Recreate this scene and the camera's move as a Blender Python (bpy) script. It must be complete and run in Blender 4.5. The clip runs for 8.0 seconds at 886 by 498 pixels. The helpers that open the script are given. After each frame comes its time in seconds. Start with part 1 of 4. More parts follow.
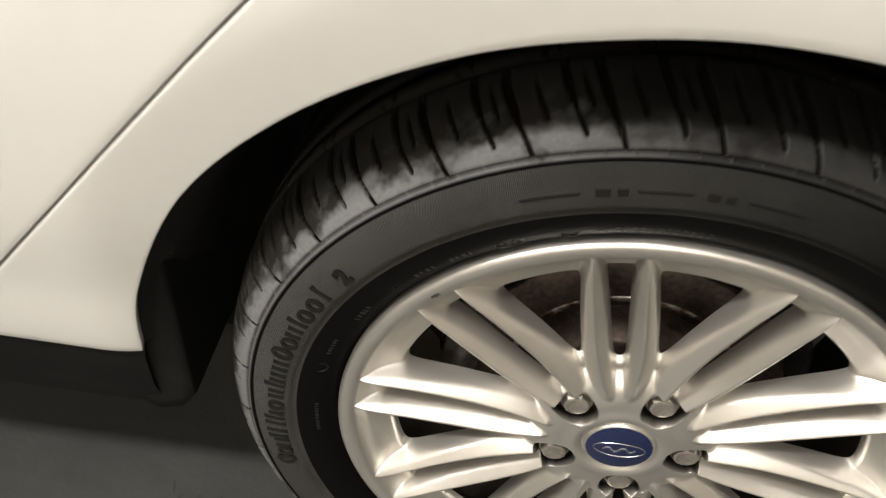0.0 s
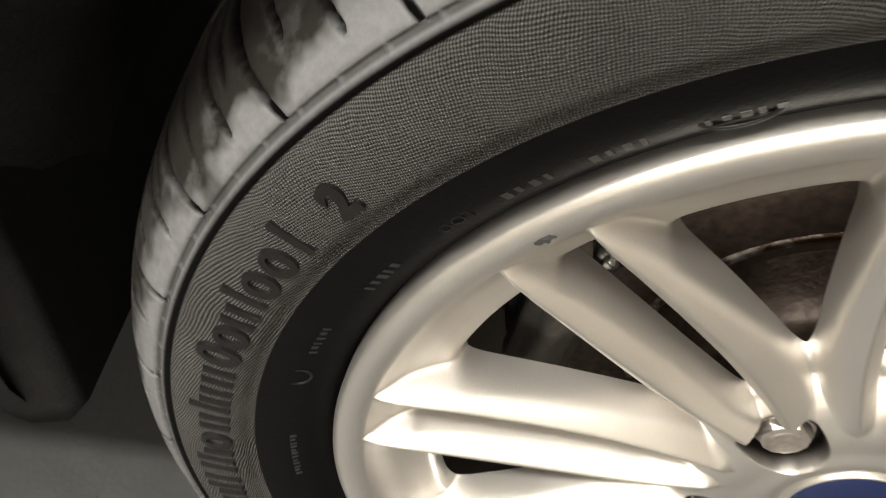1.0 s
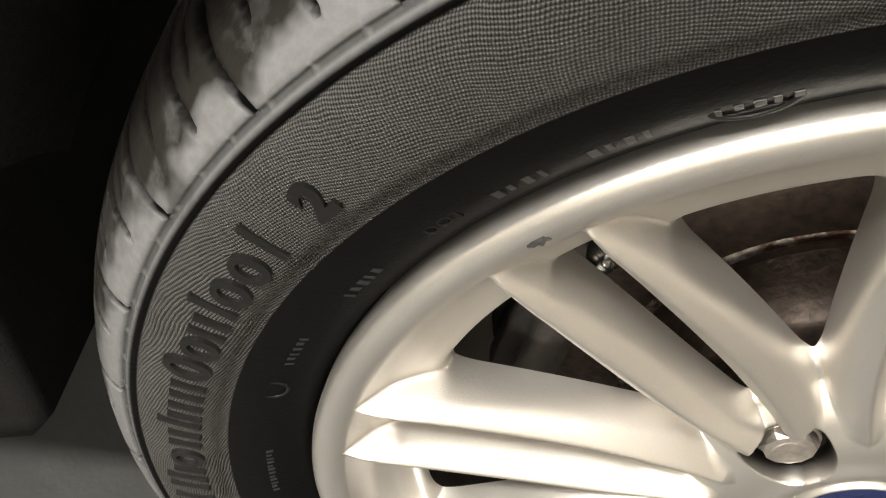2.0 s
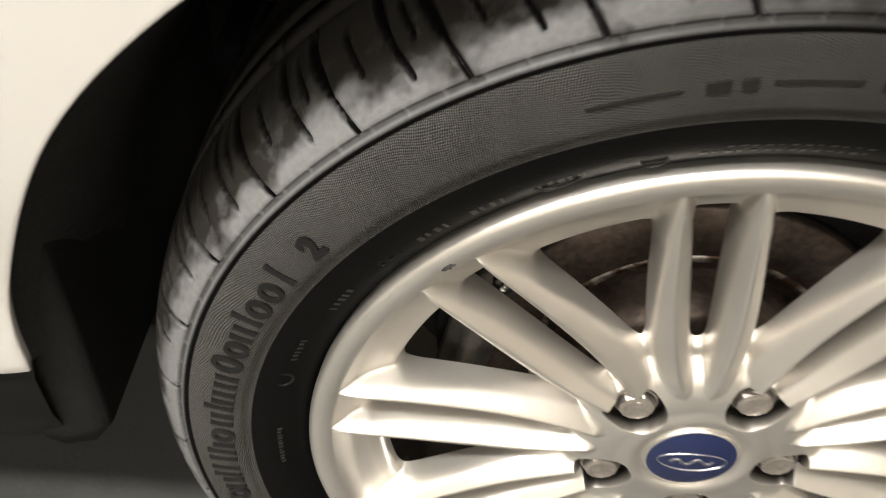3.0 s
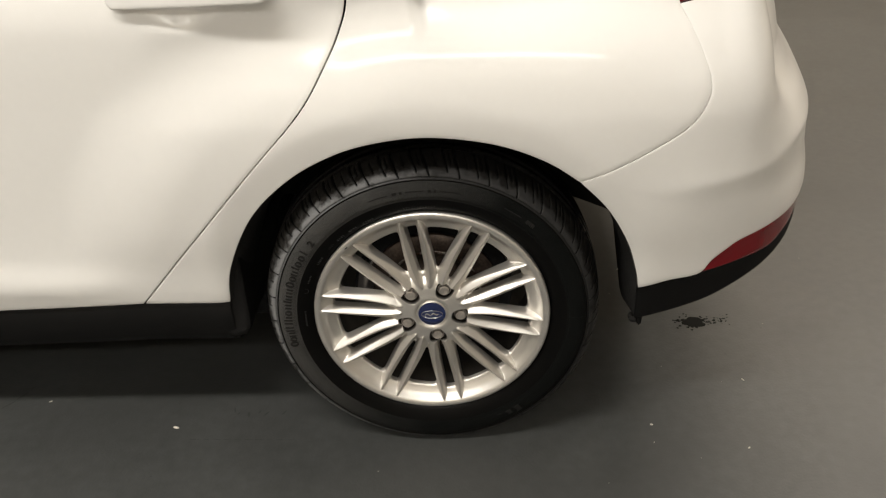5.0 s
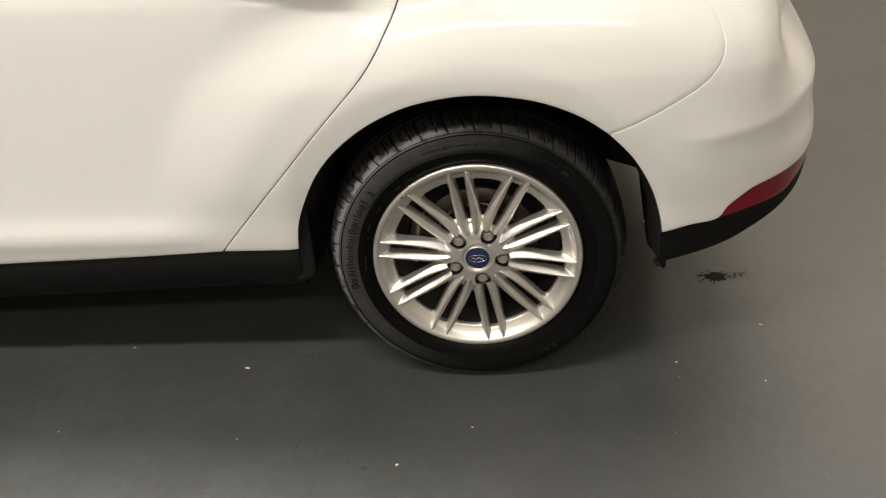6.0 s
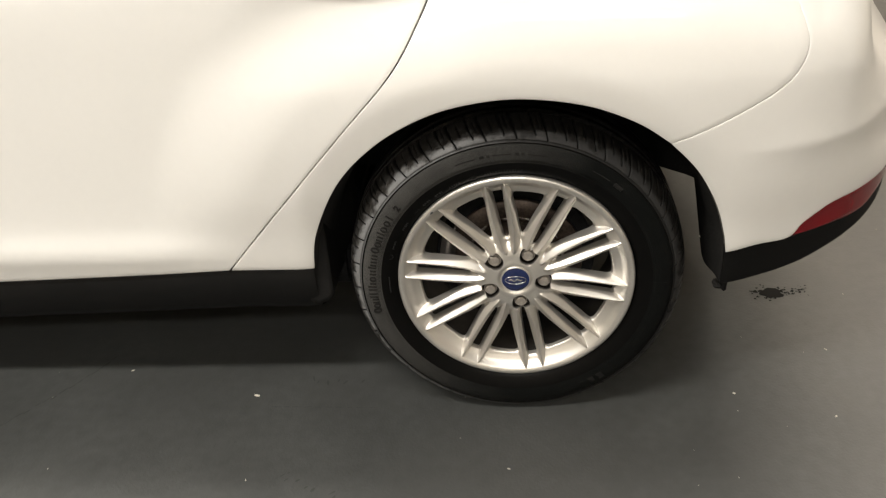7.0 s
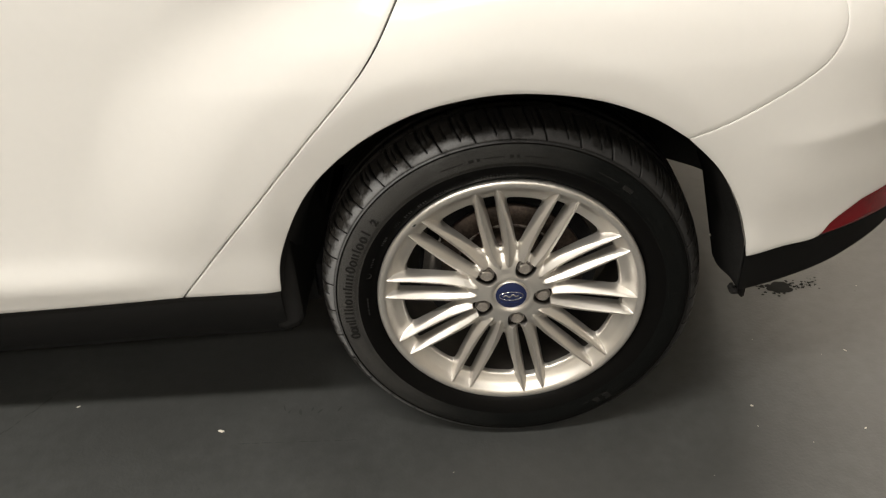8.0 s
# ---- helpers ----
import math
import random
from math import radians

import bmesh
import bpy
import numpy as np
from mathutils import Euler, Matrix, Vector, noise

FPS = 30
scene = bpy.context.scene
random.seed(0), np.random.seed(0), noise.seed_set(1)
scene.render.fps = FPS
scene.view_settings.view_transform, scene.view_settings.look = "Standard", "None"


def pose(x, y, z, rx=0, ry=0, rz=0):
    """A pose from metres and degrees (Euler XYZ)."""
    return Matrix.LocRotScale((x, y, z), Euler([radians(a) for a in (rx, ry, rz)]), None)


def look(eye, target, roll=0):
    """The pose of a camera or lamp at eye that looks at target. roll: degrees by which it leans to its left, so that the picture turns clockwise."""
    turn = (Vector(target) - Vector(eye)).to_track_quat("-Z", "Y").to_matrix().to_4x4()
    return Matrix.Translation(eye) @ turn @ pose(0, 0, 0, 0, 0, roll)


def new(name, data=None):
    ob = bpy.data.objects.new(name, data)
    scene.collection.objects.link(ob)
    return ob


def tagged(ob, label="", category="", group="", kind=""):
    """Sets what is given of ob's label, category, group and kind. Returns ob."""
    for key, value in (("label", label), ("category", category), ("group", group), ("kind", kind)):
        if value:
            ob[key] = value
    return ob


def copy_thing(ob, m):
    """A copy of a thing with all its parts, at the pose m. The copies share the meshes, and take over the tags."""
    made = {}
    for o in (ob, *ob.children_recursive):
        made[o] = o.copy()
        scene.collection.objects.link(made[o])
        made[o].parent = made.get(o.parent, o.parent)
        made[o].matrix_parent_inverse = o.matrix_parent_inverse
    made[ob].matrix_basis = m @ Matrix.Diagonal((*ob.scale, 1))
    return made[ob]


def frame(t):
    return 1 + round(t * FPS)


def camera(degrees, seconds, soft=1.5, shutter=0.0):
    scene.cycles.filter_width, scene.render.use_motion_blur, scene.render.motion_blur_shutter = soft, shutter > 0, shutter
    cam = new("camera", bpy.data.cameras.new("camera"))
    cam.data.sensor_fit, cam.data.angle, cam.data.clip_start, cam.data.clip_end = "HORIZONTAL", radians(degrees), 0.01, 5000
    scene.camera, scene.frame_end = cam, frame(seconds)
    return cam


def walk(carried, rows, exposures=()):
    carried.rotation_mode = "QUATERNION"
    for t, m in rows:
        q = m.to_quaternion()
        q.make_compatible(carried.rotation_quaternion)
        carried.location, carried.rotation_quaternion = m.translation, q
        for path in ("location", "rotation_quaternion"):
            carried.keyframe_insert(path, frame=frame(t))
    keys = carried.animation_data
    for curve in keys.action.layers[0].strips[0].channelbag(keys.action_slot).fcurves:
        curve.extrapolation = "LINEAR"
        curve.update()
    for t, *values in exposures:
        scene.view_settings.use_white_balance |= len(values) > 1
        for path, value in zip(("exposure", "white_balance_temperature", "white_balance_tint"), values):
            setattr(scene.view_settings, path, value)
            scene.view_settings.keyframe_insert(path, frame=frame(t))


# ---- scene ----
cam = camera(52.0, 8.0, soft=1.2, shutter=0.25)
PATH = [
    (0, (-0.099, -0.433, 0.899), (-0.248, 0.940, -0.406), 2.9),
    (0.5, (-0.135, -0.297, 0.760), (-0.263, 0.984, -0.638), 4.5),
    (1, (-0.162, -0.204, 0.662), (-0.271, 1.052, -0.759), 3.3),
    (1.2, (-0.167, -0.182, 0.641), (-0.238, 1.075, -0.782), 4.1),
    (2.3, (-0.164, -0.200, 0.656), (-0.233, 1.062, -0.765), 4.2),
    (2.5, (-0.164, -0.214, 0.667), (-0.188, 1.082, -0.723), 4.8),
    (3, (-0.146, -0.309, 0.756), (-0.167, 1.052, -0.569), 3.3),
    (3.5, (-0.101, -0.591, 0.952), (-0.092, 0.865, -0.269), 4.0),
    (4, (-0.003, -0.908, 1.130), (0.013, 0.639, 0.029), 3.9),
    (4.2, (-0.013, -1.010, 1.176), (0.069, 0.561, 0.111), 4.0),
    (5.3, (0.119, -1.517, 1.310), (0.006, 0.115, 0.344), -3.9),
    (5.5, (0.092, -1.574, 1.302), (-0.015, 0.063, 0.344), -4.0),
    (6, (0.072, -1.645, 1.306), (-0.071, -0.016, 0.337), -4.0),
    (6.5, (0.037, -1.585, 1.284), (-0.116, 0.027, 0.290), -3.1),
    (7, (0.007, -1.429, 1.261), (-0.151, 0.180, 0.262), -4.1),
    (7.5, (-0.005, -1.283, 1.253), (-0.158, 0.317, 0.240), -5.5),
    (8, (-0.052, -1.214, 1.216), (-0.123, 0.363, 0.159), -4.7),
]
EXPOSURE = [(0.0, 0.37), (0.5, 0.6), (1.0, 0.87), (2.5, 1.00), (3.0, 0.93), (3.5, 0.76), (4.0, 0.33), (4.2, 0.24), (5.3, -0.07), (5.5, -0.03), (6.0, 0.0), (6.5, 0.16), (7.0, 0.26), (7.5, 0.07), (8.0, 0.09)]
walk(cam, [(t, look(eye, target, roll)) for t, eye, target, roll in PATH], EXPOSURE)

# ---- world, lamps, exposure ----
world = bpy.data.worlds.new("garage_world")
scene.world = world
world.use_nodes = True
world.node_tree.nodes["Background"].inputs[0].default_value = (0.9, 0.93, 1.0, 1)
world.node_tree.nodes["Background"].inputs[1].default_value = 0.02

CEIL = 3.1


def lamp(name, x, y, z, sx, sy, watts, colour):
    data = bpy.data.lights.new(name, "AREA")
    data.shape, data.size, data.size_y = "RECTANGLE", sx, sy
    data.energy, data.color = watts, colour
    ob = new(name, data)
    ob.matrix_world = pose(x, y, z)
    return ob


# centre x, y, length, width, watts, colour
TUBES = [
    (-1.4, -1.25, 2.6, 0.22, 98.0, (1.0, 0.955, 0.88)),
    # unseen fill tube, added to brighten the car's side and bumper
    (-0.2, -3.4, 3.2, 0.30, 70.0, (1.0, 0.955, 0.88)),
    (-1.65, 0.55, 2.6, 0.40, 70.0, (1.0, 0.955, 0.89)),
    (2.7, 1.7, 0.3, 3.0, 74.0, (1.0, 0.90, 0.78)),
    (2.0, 3.9, 3.0, 0.3, 62.0, (1.0, 0.84, 0.66)),
]
for tx, ty, tl, tw, watts, colour in TUBES:
    lamp("tube_light", tx, ty, CEIL - 0.095, tl, tw, watts, colour)


# ---- small helpers ----
def part(name, verts, faces, material, parent=None, label="", smooth=True, normals=None, uv=None):
    me = bpy.data.meshes.new(name)
    me.from_pydata([tuple(map(float, v)) for v in verts], [], [tuple(map(int, f)) for f in faces])
    if uv is not None:
        layer = me.uv_layers.new(name="UVMap")
        idx = np.zeros(len(me.loops), dtype=np.int32)
        me.loops.foreach_get("vertex_index", idx)
        layer.data.foreach_set("uv", np.asarray(uv, dtype=np.float32)[idx].ravel())
    me.materials.append(material)
    me.polygons.foreach_set("use_smooth", [smooth] * len(me.polygons))
    me.update()
    if normals is not None:
        me.normals_split_custom_set_from_vertices([tuple(map(float, n)) for n in normals])
    ob = new(name, me)
    ob.parent = parent
    if label:
        tagged(ob, label)
    return ob


def bm_part(name, bm, material, parent=None, label="", smooth=False):
    me = bpy.data.meshes.new(name)
    bm.to_mesh(me)
    bm.free()
    me.materials.append(material)
    me.polygons.foreach_set("use_smooth", [smooth] * len(me.polygons))
    ob = new(name, me)
    ob.parent = parent
    if label:
        tagged(ob, label)
    return ob


def share(ob, name, m, parent):
    o = new(name, ob.data)
    o.parent = parent
    o.matrix_basis = m
    return o


def box_bm(sx, sy, sz, x=0, y=0, z=0, bevel=0.0, seg=2):
    bm = bmesh.new()
    bmesh.ops.create_cube(bm, size=1.0, matrix=Matrix.Translation((x, y, z)) @ Matrix.Diagonal((sx, sy, sz, 1)))
    if bevel:
        bmesh.ops.bevel(bm, geom=bm.edges[:], offset=bevel, segments=seg, affect="EDGES")
    return bm


def ss(a, b, x):
    t = np.clip((np.asarray(x, float) - a) / (b - a), 0, 1)
    return t * t * (3 - 2 * t)


def softplus(x, s):
    return s * np.logaddexp(0, np.asarray(x) / s)


def smax(a, b, k):
    h = np.clip(0.5 + 0.5 * (a - b) / k, 0, 1)
    return b * (1 - h) + a * h + k * h * (1 - h)


def flow(x, xs, ys):
    """Like np.interp, but rounded at the given places."""
    xs, ys = np.array(xs, float), np.array(ys, float)
    m = np.gradient(ys, xs)
    x = np.clip(x, xs[0], xs[-1])
    i = np.clip(np.searchsorted(xs, x) - 1, 0, len(xs) - 2)
    d = xs[i + 1] - xs[i]
    t = (x - xs[i]) / d
    return (2 * t ** 3 - 3 * t ** 2 + 1) * ys[i] + (t ** 3 - 2 * t ** 2 + t) * d * m[i] + (3 * t ** 2 - 2 * t ** 3) * ys[i + 1] + (t ** 3 - t ** 2) * d * m[i + 1]


def smin(a, b, k):
    return -smax(-a, -b, k)


def grid_faces(nu, nv, close_u=False):
    a = np.arange(nu if close_u else nu - 1)
    b = np.arange(nv - 1)
    i, j = np.meshgrid(a, b, indexing="ij")
    k = (i + 1) % nu
    return np.stack([i * nv + j, k * nv + j, k * nv + j + 1, i * nv + j + 1], -1).reshape(-1, 4)


# ---- materials ----
def material(name, base, rough=0.5, metal=0.0, vary=0.15, scale=6.0, fine=120.0, bump=0.0, bump_scale=200.0, coat=0.0,
             rough_vary=0.0, dark=None, dark_scale=3.0, dark_at=(0.55, 0.7), spec=0.5, coat_rough=0.08):
    m = bpy.data.materials.new(name)
    m.use_nodes = True
    nt = m.node_tree
    n, l = nt.nodes, nt.links
    b = n["Principled BSDF"]
    co = n.new("ShaderNodeTexCoord").outputs["Object"]
    big, small = n.new("ShaderNodeTexNoise"), n.new("ShaderNodeTexNoise")
    for t, s, d in ((big, scale, 5), (small, fine, 3)):
        l.new(co, t.inputs["Vector"])
        t.inputs["Scale"].default_value, t.inputs["Detail"].default_value = s, d
    add = n.new("ShaderNodeMath")
    add.operation = "ADD"
    l.new(big.outputs["Fac"], add.inputs[0])
    l.new(small.outputs["Fac"], add.inputs[1])
    rng = n.new("ShaderNodeMapRange")
    l.new(add.outputs[0], rng.inputs[0])
    rng.inputs[1].default_value, rng.inputs[2].default_value = 0.6, 1.4
    rng.inputs[3].default_value, rng.inputs[4].default_value = 1 - vary, 1 + vary
    mix = n.new("ShaderNodeVectorMath")
    mix.operation = "SCALE"
    mix.inputs[0].default_value = base
    l.new(rng.outputs[0], mix.inputs["Scale"])
    colour = mix.outputs[0]
    if dark:
        t = n.new("ShaderNodeTexNoise")
        l.new(co, t.inputs["Vector"])
        t.inputs["Scale"].default_value, t.inputs["Detail"].default_value, t.inputs["Roughness"].default_value = dark_scale, 7, 0.65
        r = n.new("ShaderNodeMapRange")
        l.new(t.outputs["Fac"], r.inputs[0])
        r.inputs[1].default_value, r.inputs[2].default_value = dark_at
        mx = n.new("ShaderNodeMix")
        mx.data_type = "RGBA"
        l.new(r.outputs[0], mx.inputs[0])
        l.new(colour, mx.inputs[6])
        mx.inputs[7].default_value = (*dark, 1)
        colour = mx.outputs[2]
    l.new(colour, b.inputs["Base Color"])
    b.inputs["Roughness"].default_value, b.inputs["Metallic"].default_value = rough, metal
    b.inputs["Specular IOR Level"].default_value = spec
    if rough_vary:
        r = n.new("ShaderNodeMapRange")
        l.new(big.outputs["Fac"], r.inputs[0])
        r.inputs[1].default_value, r.inputs[2].default_value = 0.3, 0.7
        r.inputs[3].default_value, r.inputs[4].default_value = rough - rough_vary, rough + rough_vary
        l.new(r.outputs[0], b.inputs["Roughness"])
    if coat:
        b.inputs["Coat Weight"].default_value, b.inputs["Coat Roughness"].default_value = coat, coat_rough
    if bump:
        t = n.new("ShaderNodeTexNoise")
        l.new(co, t.inputs["Vector"])
        t.inputs["Scale"].default_value, t.inputs["Detail"].default_value = bump_scale, 4
        bp = n.new("ShaderNodeBump")
        bp.inputs["Strength"].default_value, bp.inputs["Distance"].default_value = 1.0, bump
        l.new(t.outputs["Fac"], bp.inputs["Height"])
        l.new(bp.outputs[0], b.inputs["Normal"])
    return m


PAINT = material("white_car_paint", (0.71, 0.70, 0.68), 0.5, 0.0, 0.012, 3.0, 60.0, 0.00002, 900.0, coat=0.6, spec=0.08, coat_rough=0.14)
SILVER = material("silver_wheel_paint", (0.66, 0.637, 0.602), 0.38, 0.88, 0.05, 18.0, 1400.0, 0.00006, 1600.0, rough_vary=0.04)


def shade_where_marked(m, colour):
    """Darkens the paint where the mesh is marked, as painted shade in the nut pockets."""
    n, l = m.node_tree.nodes, m.node_tree.links
    b = n["Principled BSDF"]
    at = n.new("ShaderNodeAttribute")
    at.attribute_name = "bare"
    mx = n.new("ShaderNodeMix")
    mx.data_type = "RGBA"
    l.new(at.outputs["Fac"], mx.inputs[0])
    l.new(b.inputs["Base Color"].links[0].from_socket, mx.inputs[6])
    mx.inputs[7].default_value = (*colour, 1)
    l.new(mx.outputs[2], b.inputs["Base Color"])


shade_where_marked(SILVER, (0.022, 0.019, 0.017))
BARREL = material("dusty_wheel_barrel", (0.030, 0.026, 0.022), 0.65, 0.3, 0.3, 20.0, 200.0, 0.0003, 300.0)
# near-black seat colour stands in for the shade round the nuts
SEAT = material("shaded_nut_seat", (0.022, 0.019, 0.017), 0.50, 0.3, 0.2, 60.0, 400.0, 0.0002, 500.0)
PLASTIC = material("black_grained_plastic", (0.0042, 0.0041, 0.0040), 0.6, 0.0, 0.2, 9.0, 400.0, 0.0003, 1400.0, spec=0.18)
LINER = material("black_felt_liner", (0.021, 0.0206, 0.020), 0.95, 0.0, 0.4, 14.0, 300.0, 0.0008, 700.0, spec=0.08)
FLAP = material("black_rubber_flap", (0.010, 0.0098, 0.0096), 0.8, 0.0, 0.3, 9.0, 300.0, 0.0004, 700.0, spec=0.08)
UNDER = material("underbody_coating", (0.012, 0.012, 0.013), 0.85, 0.0, 0.4, 7.0, 80.0, 0.001, 120.0, spec=0.15)
RED = material("red_reflector_lens", (0.17, 0.004, 0.008), 0.12, 0.0, 0.05, 9.0, 300.0, 0.0002, 350.0, coat=0.7)
BLUE = material("blue_enamel", (0.006, 0.013, 0.062), 0.2, 0.0, 0.05, 9.0, 300.0, coat=0.6)
CHROME = material("worn_chrome", (0.62, 0.62, 0.62), 0.2, 1.0, 0.06, 40.0, 400.0)
NUT = material("wheel_nut_steel", (0.50, 0.46, 0.42), 0.36, 0.85, 0.2, 90.0, 400.0, 0.0001, 500.0)
RUST = material("rusty_brake_iron", (0.070, 0.052, 0.042), 0.46, 0.6, 0.7, 25.0, 200.0, 0.0005, 300.0, dark=(0.02, 0.016, 0.014), dark_scale=18.0)
IRON = material("brake_caliper_alloy", (0.16, 0.15, 0.14), 0.5, 0.8, 0.3, 30.0, 200.0, 0.0005, 200.0)
WORN = material("patchy_worn_steel", (0.46, 0.43, 0.40), 0.38, 0.8, 0.5, 60.0, 300.0, 0.0008, 250.0, dark=(0.05, 0.026, 0.017), dark_scale=45.0, dark_at=(0.40, 0.56))
GLASS = material("dark_window_glass", (0.01, 0.012, 0.012), 0.05, 0.0, 0.02, 2.0, 20.0, coat=0.5)
WALL = material("beige_painted_wall", (0.70, 0.65, 0.57), 0.8, 0.0, 0.05, 1.5, 40.0, 0.0008, 90.0)
CEILING = material("white_painted_ceiling", (0.70, 0.68, 0.64), 0.9, 0.0, 0.05, 1.5, 40.0, 0.0006, 90.0)
SKIRT = material("dark_grey_skirting", (0.03, 0.03, 0.032), 0.6, 0.0, 0.1, 4.0, 60.0)
CHIP = material("kerb_chipped_alloy", (0.05, 0.05, 0.05), 0.8, 0.2, 0.5, 200.0, 900.0, 0.0005, 900.0)
MARK = material("black_moulded_rubber", (0.010, 0.0097, 0.0092), 0.42, 0.0, 0.2, 60.0, 500.0, spec=0.22)
STROKE = material("polished_moulded_rubber", (0.016, 0.0156, 0.0152), 0.30, 0.0, 0.3, 60.0, 500.0, spec=0.8)
OIL = material("wet_oil", (0.006, 0.006, 0.0055), 0.55, 0.0, 0.2, 30.0, 200.0, spec=0.06)
SCUFF = material("rubbed_in_dirt", (0.030, 0.031, 0.030), 0.55, 0.0, 0.25, 60.0, 300.0)
LINT = material("pale_grit", (0.55, 0.52, 0.46), 0.9, 0.0, 0.3, 60.0, 500.0)
FIXTURE = material("white_lamp_housing", (0.75, 0.75, 0.74), 0.5, 0.0, 0.03, 6.0, 60.0)
FLOOR = material("grey_sealed_concrete", (0.046, 0.048, 0.047), 0.45, 0.0, 0.24, 5.0, 38.0, 0.0004, 160.0, rough_vary=0.035,
                 dark=(0.039, 0.040, 0.039), dark_scale=1.6, dark_at=(0.45, 0.75))


def glow(name, colour, strength):
    m = bpy.data.materials.new(name)
    m.use_nodes = True
    b = m.node_tree.nodes["Principled BSDF"]
    b.inputs["Base Color"].default_value = (0.8, 0.8, 0.8, 1)
    b.inputs["Emission Color"].default_value = (*colour, 1)
    b.inputs["Emission Strength"].default_value = strength
    return m


GLOW = glow("lamp_diffuser_glow", (1.0, 0.93, 0.82), 6.0)


def rubber():
    """Tyre rubber: smooth black bead, finely ribbed dusty sidewall, worn pale shoulder, both brightened over one arc as
    if lit. UV: metres round and across.
    """
    m = bpy.data.materials.new("tyre_rubber")
    m.use_nodes = True
    nt = m.node_tree
    n, l = nt.nodes, nt.links
    b = n["Principled BSDF"]
    uv = n.new("ShaderNodeUVMap").outputs[0]
    sep = n.new("ShaderNodeSeparateXYZ")
    l.new(uv, sep.inputs[0])
    obj = n.new("ShaderNodeTexCoord").outputs["Object"]

    def noise_tex(scale, detail=5, rough=0.6):
        t = n.new("ShaderNodeTexNoise")
        l.new(obj, t.inputs["Vector"])
        t.inputs["Scale"].default_value, t.inputs["Detail"].default_value, t.inputs["Roughness"].default_value = scale, detail, rough
        return t.outputs["Fac"]

    def rangemap(v, a, c, lo=0.0, hi=1.0):
        r = n.new("ShaderNodeMapRange")
        l.new(v, r.inputs[0])
        r.inputs[1].default_value, r.inputs[2].default_value, r.inputs[3].default_value, r.inputs[4].default_value = a, c, lo, hi
        return r.outputs[0]

    def op(kind, a, c):
        x = n.new("ShaderNodeMath")
        x.operation = kind
        for k, v in enumerate((a, c)):
            if isinstance(v, (int, float)):
                x.inputs[k].default_value = v
            else:
                l.new(v, x.inputs[k])
        return x.outputs[0]

    def mixc(f, a, c):
        x = n.new("ShaderNodeMix")
        x.data_type = "RGBA"
        l.new(f, x.inputs[0])
        for k, v in ((6, a), (7, c)):
            if isinstance(v, tuple):
                x.inputs[k].default_value = (*v, 1)
            else:
                l.new(v, x.inputs[k])
        return x.outputs[2]

    v = sep.outputs[1]
    ribbed = op("MULTIPLY", rangemap(v, 0.2541, 0.2546), rangemap(v, 0.2868, 0.286))
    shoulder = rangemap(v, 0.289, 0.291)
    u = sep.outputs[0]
    # lamp light put into the colour: dust and wear turn paler over one arc
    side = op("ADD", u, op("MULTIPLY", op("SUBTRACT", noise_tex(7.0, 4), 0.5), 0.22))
    lit_arc = op("MULTIPLY", rangemap(side, 0.27, 0.58), rangemap(side, 1.25, 0.88))
    lit_shoulder = op("MULTIPLY", rangemap(side, 0.44, 0.60), rangemap(side, 1.3, 0.9))
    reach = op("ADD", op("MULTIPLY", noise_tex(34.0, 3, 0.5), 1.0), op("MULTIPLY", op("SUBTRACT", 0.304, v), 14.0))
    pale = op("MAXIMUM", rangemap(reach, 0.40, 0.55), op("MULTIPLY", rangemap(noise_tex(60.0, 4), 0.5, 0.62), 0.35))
    blotch = op("MULTIPLY", op("MULTIPLY", pale, rangemap(noise_tex(300.0, 3), 0.2, 0.7, 0.75, 1.0)), rangemap(lit_shoulder, 0.0, 1.0, 0.12, 1.0))
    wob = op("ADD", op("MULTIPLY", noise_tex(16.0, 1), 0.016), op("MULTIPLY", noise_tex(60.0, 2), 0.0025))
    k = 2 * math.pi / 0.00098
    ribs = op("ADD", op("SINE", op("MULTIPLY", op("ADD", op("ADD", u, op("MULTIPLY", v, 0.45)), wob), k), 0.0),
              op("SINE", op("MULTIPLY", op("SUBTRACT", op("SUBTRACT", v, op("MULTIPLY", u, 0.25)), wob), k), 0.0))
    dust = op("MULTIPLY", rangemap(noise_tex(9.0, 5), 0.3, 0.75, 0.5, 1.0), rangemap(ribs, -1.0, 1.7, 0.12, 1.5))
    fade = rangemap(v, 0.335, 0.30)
    col = mixc(ribbed, (0.0032, 0.0031, 0.0030), mixc(op("MULTIPLY", dust, rangemap(lit_arc, 0.0, 1.0, 0.03, 1.0)), (0.0042, 0.0049, 0.0046), (0.112, 0.109, 0.104)))
    shoulder_base = mixc(lit_shoulder, (0.0075, 0.0070, 0.0064), (0.019, 0.0175, 0.0158))
    worn = mixc(op("MULTIPLY", blotch, fade), shoulder_base, (0.17, 0.172, 0.176))
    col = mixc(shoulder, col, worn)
    # colour goes to near black in the tread cuts and the rib ring
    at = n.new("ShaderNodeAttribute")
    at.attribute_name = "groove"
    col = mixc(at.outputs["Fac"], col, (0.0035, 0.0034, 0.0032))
    l.new(col, b.inputs["Base Color"])
    l.new(mixc(ribbed, (0.34, 0.34, 0.34), (0.62, 0.62, 0.62)), b.inputs["Roughness"])
    b.inputs["Specular IOR Level"].default_value = 0.07
    l.new(op("MULTIPLY", op("MULTIPLY", ribbed, lit_arc), 0.06), b.inputs["Sheen Weight"])
    h = op("ADD", op("MULTIPLY", op("MULTIPLY", ribs, ribbed), 0.00028), op("MULTIPLY", noise_tex(500.0, 3), 0.00012))
